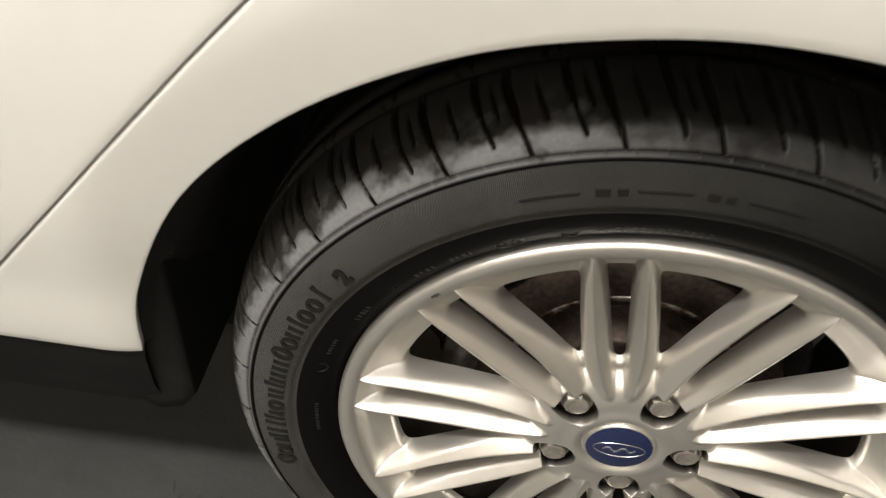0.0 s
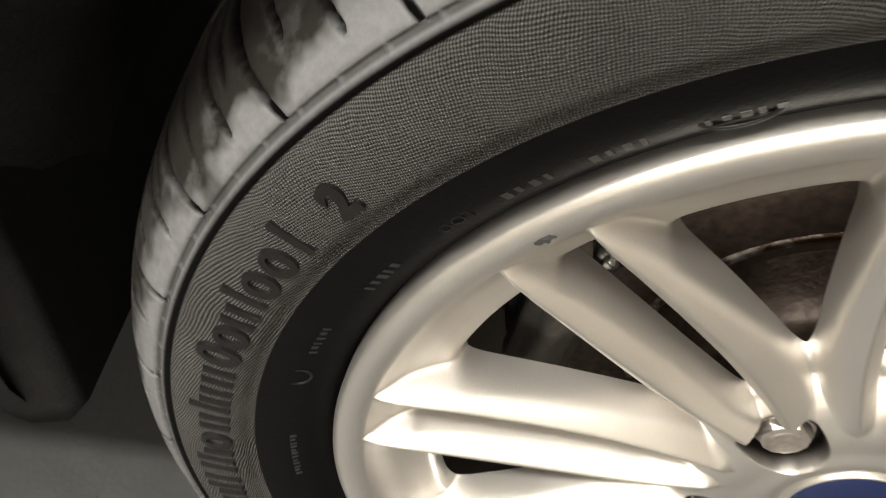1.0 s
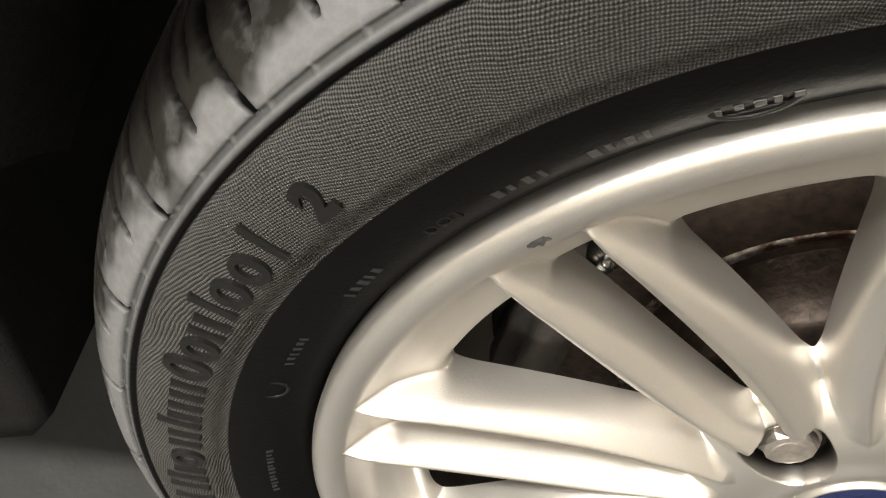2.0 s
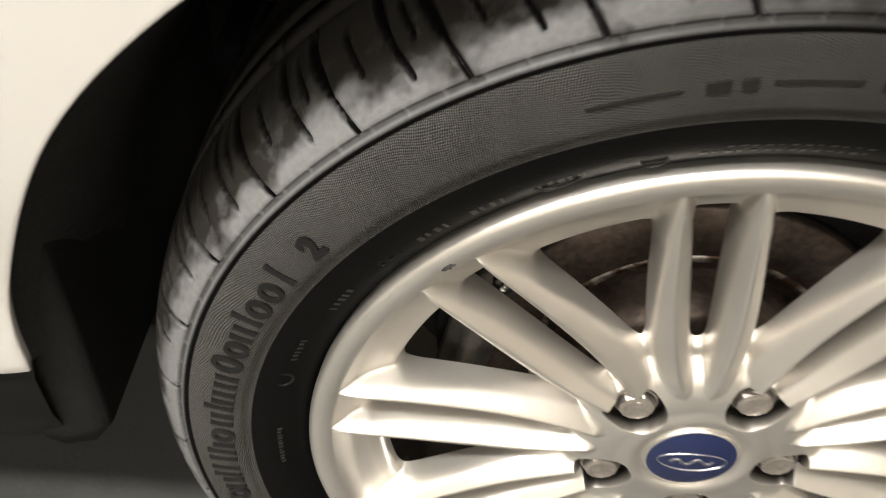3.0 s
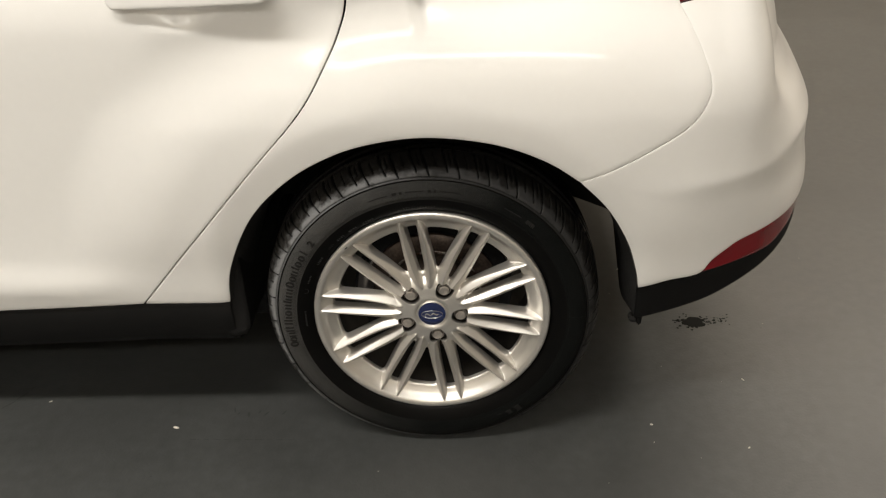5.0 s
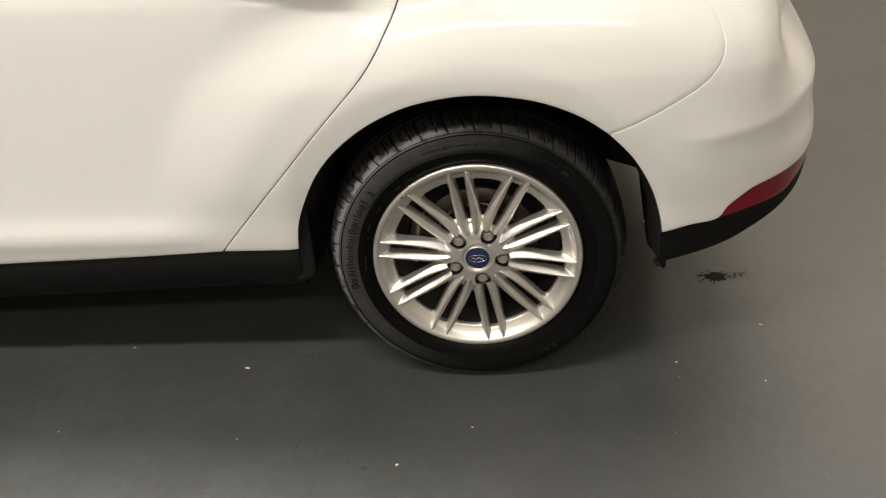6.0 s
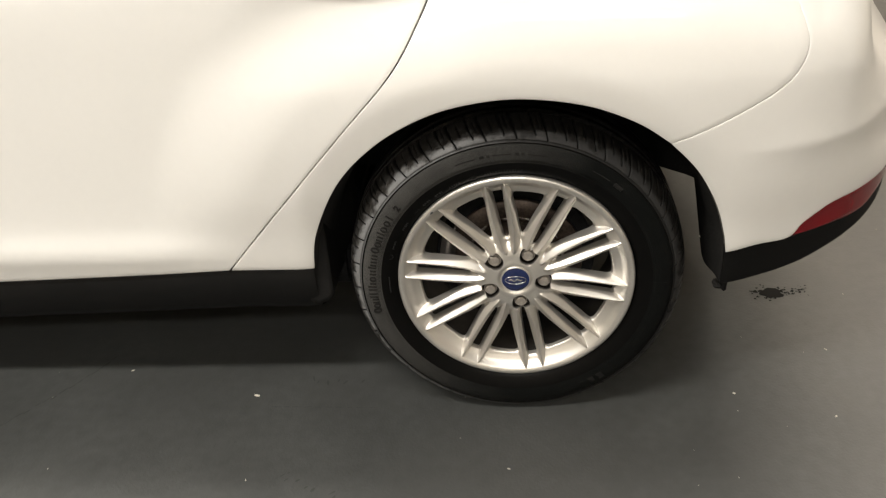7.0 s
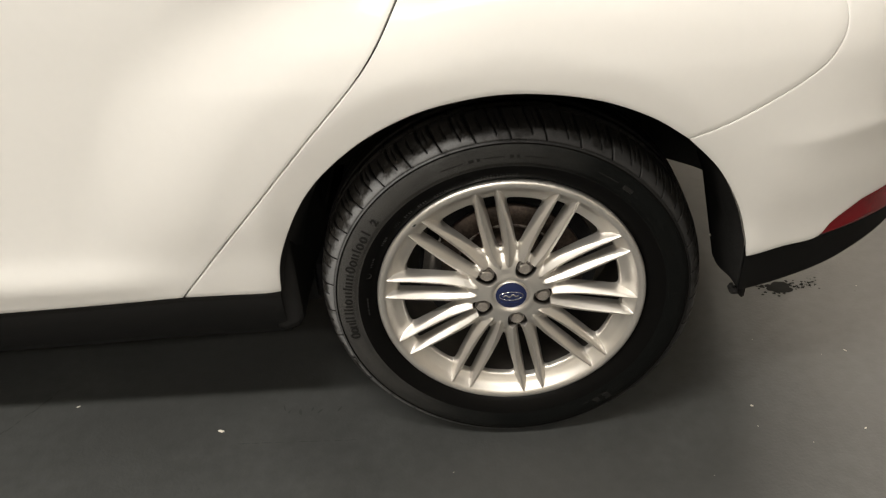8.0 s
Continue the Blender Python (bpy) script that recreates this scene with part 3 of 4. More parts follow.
def cabin():
    """Bonnet, glasshouse and roof: plain closed forms over the waistline."""
    st = [(-3.38, 0.60, 0.74, 0.62), (-3.1, 0.74, 0.86, 0.66), (-2.45, 0.80, 0.99, 0.72), (-2.30, 0.80, 1.02, 0.70), (-1.75, 0.80, 1.34, 0.62), (-1.2, 0.80, 1.46, 0.60),
          (-0.5, 0.80, 1.47, 0.60), (0.05, 0.79, 1.43, 0.58), (0.40, 0.76, 1.36, 0.55), (0.56, 0.73, 1.10, 0.58), (0.64, 0.70, 0.97, 0.62)]
    prof = lambda half, top, z0, belt: [(-half, z0), (-half * 1.0, z0 + 0.3 * (top - z0) * 0.1), (-belt, top - 0.05), (-belt + 0.08, top - 0.012), (0, top), (belt - 0.08, top - 0.012), (belt, top - 0.05), (half, z0)]
    for name, lo, hi, mat, label in (("bonnet", 0, 4, PAINT, "white bonnet"), ("windscreen", 3, 6, GLASS, "dark windscreen glass"), ("roof", 5, 9, PAINT, "white roof"), ("rear_screen", 8, 11, GLASS, "dark rear screen")):
        verts = []
        seg = st[lo:hi]
        for x, half, top, belt in seg:
            z0 = 0.93 if x > -2.4 else 0.68
            verts += [(x, MID + a, max(b, 0.66)) for a, b in prof(half + 0.04, top, z0, belt)]
        part(name, verts, grid_faces(len(seg), 8), mat, CAR, label)


cabin()


def door_handle(door, mirror):
    """A flat pull handle with rounded ends, standing off the door over its scooped recess."""
    n, m = 40, 20
    x0, x1, zc, high, round_end = -0.467, -0.221, 0.931, 0.019, 0.013
    verts = []
    for i in range(n):
        x = 0.5 * (x0 + x1) - 0.5 * (x1 - x0) * math.cos(math.pi * i / (n - 1))
        e = max(0.0, round_end - min(x - x0, x1 - x)) / round_end
        half = high - round_end * (1 - math.sqrt(max(0.0, 1 - e * e)))
        t = (x - x0) / (x1 - x0)
        face = -0.0555 - 0.005 * math.sin(math.pi * t)
        thick = 0.0065
        lean = -0.002 + 0.004 * t
        for j in range(m):
            a = 2 * math.pi * j / m
            c, s_ = math.cos(a), math.sin(a)
            up = half * math.copysign(abs(s_) ** 0.45, s_)
            out = face + thick - thick * math.copysign(abs(c) ** 0.45, c) * (1 - 0.5 * e ** 3)
            verts.append((x, out + 0.16 * max(0.0, up + 0.004), zc + lean + up))
    faces = [(i * m + j, i * m + (j + 1) % m, (i + 1) * m + (j + 1) % m, (i + 1) * m + j) for i in range(n - 1) for j in range(m)]
    faces += [tuple(range(m)), tuple(range((n - 1) * m, n * m))]
    verts = np.array(verts)
    part("handle", flip_y(verts) if mirror else verts, faces, PAINT, door, "white pull handle")
    # the two feet on which it stands
    for fx in (-0.452, -0.236):
        y = surf(fx, zc)[1]
        bm = box_bm(0.024, 0.026, 0.026, fx, y - 0.004, zc, 0.004, 2)
        if mirror:
            bmesh.ops.transform(bm, verts=bm.verts[:], matrix=Matrix.Translation((0, 2 * MID, 0)) @ Matrix.Diagonal((1, -1, 1, 1)))
            bmesh.ops.reverse_faces(bm, faces=bm.faces[:])
        bm_part("handle_foot", bm, PLASTIC, door, "black plastic handle mount", smooth=True)


door_handle(REAR_DOOR, False)

# ---- wheels ----
ZC = 0.308
TURN = math.radians(9.3)     # the wheel's own turn: nuts stand at 54, 126, 198, 270, 342 degrees plus this
R2 = math.radians(72)


def to_world(r, a, h):
    """Wheel place (radius, angle, height towards the kerb side) to metres about the wheel's centre."""
    return np.stack([r * np.cos(a), -np.asarray(h) + 0 * r, r * np.sin(a)], -1)


def crest(r):
    return flow(r, [0.03, 0.05, 0.08, 0.12, 0.17, 0.20, 0.208], [0.0080, 0.0090, 0.0100, 0.0110, 0.0140, 0.0165, 0.0165])


def spoke_top(r, d):
    """Rounded top of a spoke, and the metres beyond its edge. d: from the crest, positive towards the large window, negative towards the slot of its pair."""
    wide = flow(r, [0.05, 0.06, 0.075, 0.09, 0.106, 0.12, 0.15, 0.185, 0.200, 0.209], [0.0092, 0.0100, 0.0106, 0.0110, 0.0106, 0.0097, 0.0078, 0.0050, 0.0028, 0.0008])
    slim = flow(r, [0.05, 0.06, 0.075, 0.09, 0.106, 0.12, 0.15, 0.185, 0.200, 0.209], [0.0048, 0.0056, 0.0068, 0.0080, 0.0090, 0.0092, 0.0086, 0.0058, 0.0030, 0.0008])
    w = np.where(d > 0, wide, slim)
    e = np.clip(w * 0.13, 0.0005, 0.0012)
    k = np.where(d > 0, 0.95, 1.15)
    h = crest(r) - k * (np.sqrt(d * d + e * e) - e) - 1.6 * softplus(r - 0.2065, 0.0008)
    return h - 3.0 * softplus(np.abs(d) - w, 0.0006), np.abs(d) - w


def wheel_sector():
    """One fifth of the cast face, a wheel nut on its middle line, as a height over the hub plane."""
    na = 300
    rr = np.concatenate([np.linspace(0.0278, 0.0360, 9), np.linspace(0.0365, 0.0740, 76), np.linspace(0.075, 0.118, 52), np.linspace(0.119, 0.165, 28), np.linspace(0.1655, 0.2085, 50)])
    nr = len(rr)
    aa = np.linspace(-R2 / 2, R2 / 2, na + 1)

    def height(r, a):
        b = np.abs(a)
        u, v = r * np.cos(b), r * np.sin(b)
        cn = flow(u, [0.04, 0.06, 0.075, 0.09, 0.11, 0.13, 0.165, 0.206], [0.0060, 0.0085, 0.0112, 0.0136, 0.0158, 0.0168, 0.0174, 0.0170])
        dn = v - cn
        u2, v2 = r * np.cos(R2 / 2 - b), r * np.sin(R2 / 2 - b)
        cm = flow(u2, [0.03, 0.05, 0.06, 0.075, 0.09, 0.11, 0.13, 0.165, 0.206], [0.0030, 0.0060, 0.0078, 0.0112, 0.0136, 0.0158, 0.0168, 0.0174, 0.0170])
        dm = v2 - cm
        dish = flow(np.maximum(r, 0.1765), [0.1735, 0.180, 0.190, 0.199, 0.2045, 0.2085], [-0.0080, -0.0040, 0.0005, 0.0060, 0.0115, 0.0156])
        slot = ss(0.017, 0.012, v) * ss(0.052, 0.066, r)
        cleft = ss(0.001, -0.003, dm)
        re = r + 0.0090 * slot
        web = flow(np.minimum(re, 0.097), [0.0278, 0.030, 0.045, 0.060, 0.072, 0.080, 0.086, 0.097], [0.0062, 0.0078, 0.0082, 0.0062, 0.0018, -0.0050, -0.0165, -0.0400])
        ramp = flow(np.minimum(r, 0.105), [0.0278, 0.030, 0.045, 0.058, 0.066, 0.076, 0.088, 0.105], [0.0062, 0.0078, 0.0082, 0.0068, 0.0036, -0.0055, -0.0220, -0.0480])
        hub = web + (ramp - web) * cleft
        tn, gn = spoke_top(r, dn)
        tm, gm = spoke_top(r, dm)
        fade = 0.012 * ss(0.062, 0.044, r)
        tn, tm = tn - fade, tm - fade
        top = smax(smax(tn, tm, 0.0020), smax(hub, dish, 0.0020), 0.0016 + 0.0020 * ss(0.09, 0.06, r) + 0.0030 * ss(0.15, 0.185, r))
        # how far inside a window or slot, its corners rounded
        edge = 0.1810 + 0.0065 * ss(0.0, -0.004, np.minimum(dn, dm))
        gap = smin(smin(gn, gm, 0.002), smin(edge - r, (re - 0.0840) * 0.5, 0.003), 0.005 + 0.009 * ss(0.002, 0.008, np.minimum(dn, dm)))
        h = top - 5.0 * softplus(gap, 0.0006)
        bell = flow(u, [0.034, 0.040, 0.046, 0.054, 0.068], [0.0040, 0.0085, 0.0122, 0.0146, 0.0156])
        dp = smax(smax(v - bell, u - 0.0655, 0.007), 0.0390 - u, 0.006)
        pocket = -0.0040 + 7.0 * softplus(dp, 0.0005)
        h = np.where(r < 0.085, smin(h, pocket, 0.0016), h)
        label = np.where(r > 0.1735, np.where(np.maximum(tn, tm) > dish + 0.0004, 0, 9), 0)
        label = np.where(r < 0.073, np.where((dp < 0.001) & (h < -0.0022), 7, 8), label)
        kind = np.where(np.abs(dn) < np.abs(dm), np.where(a < 0, 1, 2), np.where(a < 0, 3, 4))
        # mask of the shade painted into each nut pocket
        bare = np.where(r < 0.085, ss(0.0024, 0.0004, dp), 0.0)
        return h, np.where(label == 0, kind, label), bare

    r, a = np.meshgrid(rr, aa, indexing="ij")
    h, label, bare = height(r, a)
    e = 1e-4
    hr = (height(r + e, a)[0] - height(r - e, a)[0]) / (2 * e)
    ha = (height(r, a + e / r)[0] - height(r, a - e / r)[0]) / (2 * e)
    ca, sa = np.cos(a), np.sin(a)
    # outward is -y
    nrm = np.stack([-(hr * ca - ha * sa), -np.ones_like(h), -(hr * sa + ha * ca)], -1)
    nrm /= np.linalg.norm(nrm, axis=-1)[..., None]
    foot = -0.0115
    flat_r, flat_a, flat_h, nv = list(r.ravel()), list(a.ravel()), list(h.ravel()), list(nrm.reshape(-1, 3))
    f = grid_faces(nr, na + 1)
    field = [1.0 if q < 0.073 else p for p, q in zip(flat_h, flat_r)]
    above = (np.array(field) > foot)[f]
    faces = [tuple(x) for x in f[above.all(1)]]
    cuts = {}

    def crossing(p, q):
        key = (min(p, q), max(p, q))
        if key not in cuts:
            t = (foot - field[p]) / (field[q] - field[p])
            cuts[key] = len(flat_r)
            flat_r.append(flat_r[p] + t * (flat_r[q] - flat_r[p]))
            flat_a.append(flat_a[p] + t * (flat_a[q] - flat_a[p]))
            flat_h.append(foot)
            nv.append(nv[p] if field[p] > foot else nv[q])
        return cuts[key]

    for quad in f[above.any(1) & ~above.all(1)]:
        poly = []
        for p, q in zip(quad, np.roll(quad, -1)):
            if field[p] > foot:
                poly.append(int(p))
            if (field[p] > foot) != (field[q] > foot):
                poly.append(crossing(int(p), int(q)))
        if len(poly) > 2:
            faces.append(tuple(poly))
    v = to_world(np.array(flat_r), np.array(flat_a), np.array(flat_h))
    nv = np.array(nv)
    bare = np.concatenate([bare.ravel(), np.zeros(len(flat_r) - bare.size)])
    lab = np.concatenate([label.ravel(), np.zeros(len(flat_r) - label.size, int)])
    lf = []
    for x in faces:
        c = [lab[i] for i in x if lab[i] > 0]
        lf.append(max(set(c), key=c.count) if c else 9)
    lf = np.array(lf)
    out = {}
    for k in sorted(set(lf)):
        ff = [x for x, y in zip(faces, lf) if y == k]
        used = sorted({i for x in ff for i in x})
        at = {i: n for n, i in enumerate(used)}
        out[k] = (v[used], [tuple(at[i] for i in x) for x in ff], nv[used], bare[used])
    return out


def revolve(name, profile, mat, parent, steps=180, label=""):
    p = np.array(profile, float)
    a = np.linspace(0, 2 * math.pi, steps, endpoint=False)
    r, aa = np.meshgrid(p[:, 0], a, indexing="xy")
    h = np.broadcast_to(p[:, 1], r.shape)
    return part(name, to_world(r, aa, h).reshape(-1, 3), grid_faces(steps, len(p), True), mat, parent, label)


def rot(a):
    return Matrix.Rotation(-a, 4, "Y")


def tyre_mesh(parent):
    half = [(0.2190, 0.0020), (0.2222, 0.0085), (0.2245, 0.0118), (0.2290, 0.0150), (0.2360, 0.0188), (0.2440, 0.0216), (0.2520, 0.0238), (0.2555, 0.0245),
            (0.2560, 0.0256), (0.2600, 0.0264), (0.2660, 0.0268), (0.2720, 0.0264), (0.2780, 0.0252), (0.2830, 0.0232), (0.2855, 0.0216), (0.2863, 0.0200), (0.2872, 0.0198),
            (0.2880, 0.0210), (0.2900, 0.0200), (0.2906, 0.0178), (0.2922, 0.0168), (0.2934, 0.0180), (0.2950, 0.0168), (0.2970, 0.0155), (0.2990, 0.0138), (0.3012, 0.0115), (0.3035, 0.0085),
            (0.3058, 0.0050), (0.3080, 0.0010), (0.3102, -0.0040), (0.3122, -0.0098), (0.3138, -0.0160), (0.3150, -0.0225), (0.3160, -0.0300), (0.3167, -0.0370), (0.3171, -0.0420),
            (0.3169, -0.0436), (0.3095, -0.0442), (0.3095, -0.0512), (0.3172, -0.0520), (0.3177, -0.0600), (0.3179, -0.0690), (0.3105, -0.0697), (0.3105, -0.0773), (0.3180, -0.0780), (0.3180, -0.0870)]
    p = np.array(half)
    back = np.stack([p[::-1, 0], -0.174 - p[::-1, 1]], -1)[1:][::3]
    prof = np.concatenate([p, back])
    arc = np.concatenate([[0], np.cumsum(np.linalg.norm(np.diff(prof, axis=0), axis=1))])
    cross = 0.219 + arc * (0.2865 - 0.219) / arc[15]     # runs like the radius up the sidewall, then on over the tread
    pitches, per = 35, 84
    na = pitches * per
    a = np.linspace(0, 2 * math.pi, na, endpoint=False)
    aa, ii = np.meshgrid(a, np.arange(len(prof)), indexing="ij")
    r, h, c = prof[ii, 0], prof[ii, 1], cross[ii]
    size = 2 * math.pi / pitches
    ph = (aa / size) % 1.0
    # grooves across the shoulder, bent like the tread
    x = h                                        # from +0.018 at the rib to -0.04
    t = np.clip((0.018 - x) / 0.06, 0, 1)        # 0 at the rib, 1 at the first channel
    lean = 0.50 * t - 0.22 * t * t
    zone = ss(0.2926, 0.2936, r) * ss(-0.0445, -0.0425, h) * (h > -0.0436)

    def slit(at, wide, lo, hi, deep):
        d = (ph - at - lean + 0.5) % 1.0 - 0.5
        d = d * size * 0.305
        w = np.maximum(wide * (0.26 + 0.74 * ss(lo + 0.12, lo + 0.5, t)), 0.0012)
        return deep * np.exp(-(d / w) ** 4) * ss(lo - 0.02, lo + 0.02, t) * ss(hi + 0.03, hi - 0.01, t)

    cut = np.maximum.reduce([slit(0.60, 0.0024, -0.03, 1.2, 0.0050), slit(0.96, 0.0020, 0.10, 1.2, 0.0050), slit(0.28, 0.0012, 0.26, 0.74, 0.0040), slit(0.78, 0.0012, 0.36, 0.78, 0.004)]) * zone
    inner = ((h <= -0.052) & (h > -0.069))
    d2 = ((ph - 0.3 - 0.4 * (h + 0.06) / 0.02 + 0.5) % 1.0 - 0.5) * size * 0.31
    cut = np.maximum(cut, 0.004 * np.exp(-(d2 / 0.0014) ** 4) * inner)
    # little ties across the rib ring, and wear bumps
    tie = np.exp(-((((ph * 3) % 1.0) - 0.5) * size / 3 * 0.29 / 0.0009) ** 4) * ((r > 0.2902) & (r < 0.2930) & (h > 0))
    r = r - cut * 0.9 + tie * 0.0002
    h = h - cut * 0.5 * (h > -0.02) + tie * 0.0008
    v = to_world(r, aa, h)
    # load: flat contact patch and a bulged foot
    low = np.clip((-v[..., 2] - 0.19) / 0.12, 0, 1) ** 2
    bulge = low * 0.006 * np.exp(-((prof[ii, 0] - 0.275) / 0.03) ** 2)
    v[..., 1] += np.where(prof[ii, 1] > -0.087, -bulge, bulge)
    v[..., 2] = np.maximum(v[..., 2], -ZC + 0.0)
    uv = np.stack([aa * 0.27, c], -1)
    f = grid_faces(na, len(prof), True)
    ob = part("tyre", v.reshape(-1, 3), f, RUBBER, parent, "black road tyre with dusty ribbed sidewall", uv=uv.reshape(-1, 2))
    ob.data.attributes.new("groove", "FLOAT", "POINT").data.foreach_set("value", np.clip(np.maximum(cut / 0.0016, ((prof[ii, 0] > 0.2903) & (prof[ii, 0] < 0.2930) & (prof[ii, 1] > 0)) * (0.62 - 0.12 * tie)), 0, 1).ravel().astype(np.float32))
    return ob


def curved_block(name, a0, a1, r0, r1, lift, mat, parent, slant=0.0, n=4):
    """A low raised block on the sidewall between two angles (degrees) and radii, following the bend."""
    aa = np.radians(np.linspace(a0, a1, n))
    verts = []
    prof_r = [0.2190, 0.229, 0.244, 0.2555, 0.2600, 0.2660, 0.2720, 0.2780, 0.2830, 0.2855]
    prof_h = [0.0020, 0.0150, 0.0216, 0.0247, 0.0264, 0.0268, 0.0264, 0.0252, 0.0232, 0.0216]
    rim = min(0.0006, (r1 - r0) * 0.2)
    edge = np.radians((a1 - a0)) * 0.06
    for i, ang in enumerate(aa):
        ang2 = ang + (edge if i == 0 else -edge if i == n - 1 else 0)
        for rr_, up in ((r0, -0.0004), (r0 + rim, lift), (r1 - rim, lift), (r1, -0.0004)):
            if i in (0, n - 1) and up > 0:
                up = lift * 0.9
            hh = np.interp(rr_, prof_r, prof_h) + up
            use = ang if up < 0 else ang2
            verts.append(to_world(np.array(rr_), np.array(use + slant * (rr_ - r0)), np.array(hh)))
    faces = [tuple(x) for x in grid_faces(n, 4)] + [(0, 1, 2, 3), tuple(range(4 * n - 4, 4 * n))]
    ob = part(name, verts, faces, mat, parent, smooth=False)
    return ob


def ring_block(name, ang, r, rad, parent, thick=0.0007, squash=1.0):
    """A moulded ring on the sidewall."""
    bm = bmesh.new()
    c = to_world(np.array(r), np.array(math.radians(ang)), np.array(np.interp(r, [0.229, 0.244, 0.2555, 0.266], [0.0152, 0.0218, 0.0248, 0.027])))
    m = Matrix.Translation(Vector(c)) @ rot(math.radians(ang)) @ Matrix.Rotation(math.radians(-14), 4, "Z")
    n, k = 28, 6
    vs = []
    for i in range(n):
        a = 2 * math.pi * i / n
        for j in range(k):
            b = 2 * math.pi * j / k
            q = rad + thick * math.cos(b)
            vs.append(bm.verts.new(m @ Vector((q * math.cos(a), -thick * math.sin(b) * 0.8, q * math.sin(a) * squash))))
    for i in range(n):
        for j in range(k):
            bm.faces.new((vs[i * k + j], vs[i * k + (j + 1) % k], vs[((i + 1) % n) * k + (j + 1) % k], vs[((i + 1) % n) * k + j]))
    return bm_part(name, bm, MARK, parent, smooth=True)


def loop_block(name, ang, r, high, parent, lift=0.0016):
    """A raised oval loop on the sidewall, about 1.3 degrees to each side."""
    prof_r = [0.2440, 0.2555, 0.2600, 0.2660, 0.2720, 0.2780, 0.2830]
    prof_h = [0.0216, 0.0247, 0.0264, 0.0268, 0.0264, 0.0252, 0.0232]
    n, verts = 24, []
    for i in range(n):
        t = 2 * math.pi * i / n
        for k, up in ((1.0, -0.0003), (0.95, lift), (0.44, lift), (0.38, -0.0003)):
            rr = r + high * (1 - (1 - k) * 0.62) * math.sin(t)
            a = math.radians(ang) + 0.0060 / 0.268 * k * math.cos(t)
            verts.append(to_world(np.array(rr), np.array(a), np.array(np.interp(rr, prof_r, prof_h) + up)))
    return part(name, verts, grid_faces(n, 4, True), MARK, parent, smooth=False)


def wheel_nut(parent):
    bm = bmesh.new()
    R = 0.0112
    prof = [(R * 0.50, -0.0004, 12), (R * 0.66, 0.0000, 12), (R * 0.86, -0.0006, 12), (R, -0.0030, 6), (R, -0.0110, 6)]
    rings = []
    for rad, h, kind in prof:
        ring = []
        for i in range(12):
            a = math.pi * i / 6
            q = rad if (kind == 12 or i % 2 == 0) else rad * math.cos(math.pi / 6)
            ring.append(bm.verts.new((q * math.cos(a), -h, q * math.sin(a))))
        rings.append(ring)
    for a, b in zip(rings, rings[1:]):
        for i in range(12):
            bm.faces.new((a[i], a[(i + 1) % 12], b[(i + 1) % 12], b[i]))
    bm.faces.new(rings[0][::-1])
    # collar
    cr = []
    for rad, h in ((R * 0.98, -0.0050), (R * 1.08, -0.0052), (R * 1.11, -0.0062), (R * 1.11, -0.0110)):
        cr.append([bm.verts.new((rad * math.cos(2 * math.pi * i / 24), -h, rad * math.sin(2 * math.pi * i / 24))) for i in range(24)])
    for a, b in zip(cr, cr[1:]):
        for i in range(24):
            bm.faces.new((a[i], a[(i + 1) % 24], b[(i + 1) % 24], b[i]))
    bmesh.ops.recalc_face_normals(bm, faces=bm.faces[:])
    return bm_part("wheel_nut", bm, NUT, parent, "worn steel wheel nut")


def centre_cap(parent):
    prof = [(0.0004, 0.0112), (0.010, 0.0109), (0.018, 0.0102), (0.0235, 0.0093), (0.0258, 0.0086)]
    revolve("centre_cap", prof, BLUE, parent, 64, "dark blue enamel centre cap")
    revolve("cap_rim", [(0.0256, 0.0086), (0.0262, 0.0092), (0.0270, 0.0090), (0.0279, 0.0070), (0.0282, 0.0040)], SILVER, parent, 64)

    def dome(x, z):
        r = math.hypot(x, z)
        return float(np.interp(r, [0, 0.010, 0.018, 0.0235], [0.0112, 0.0109, 0.0102, 0.0093]))

    tilt = 0.0
    # a plain pale oval line and a plain wavy bar inside it
    for name, pts, wide, closed in (
            ("badge_oval", [(0.0198 * math.cos(a), 0.0082 * math.sin(a)) for a in np.linspace(0, 2 * math.pi, 60, endpoint=False)], 0.00045, True),
            ("badge_bar", [(x, 0.0022 * math.sin(x * 520) + 0.06 * x) for x in np.linspace(-0.0125, 0.0125, 40)], 0.0011, False)):
        p = np.array(pts)
        tg = np.roll(p, -1, 0) - np.roll(p, 1, 0) if closed else np.gradient(p, axis=0)
        tg /= np.linalg.norm(tg, axis=1)[:, None]
        sd = np.stack([-tg[:, 1], tg[:, 0]], -1)
        verts = []
        for q, s_ in zip(p, sd):
            for k, up in ((-1, 0.0), (-0.6, 0.0004), (0.6, 0.0004), (1, 0.0)):
                w = q + s_ * wide * k
                verts.append((w[0], -dome(w[0], w[1]) - up, w[1]))
        part(name, verts, grid_faces(len(p), 4, closed), CHROME, parent).matrix_basis = rot(tilt)


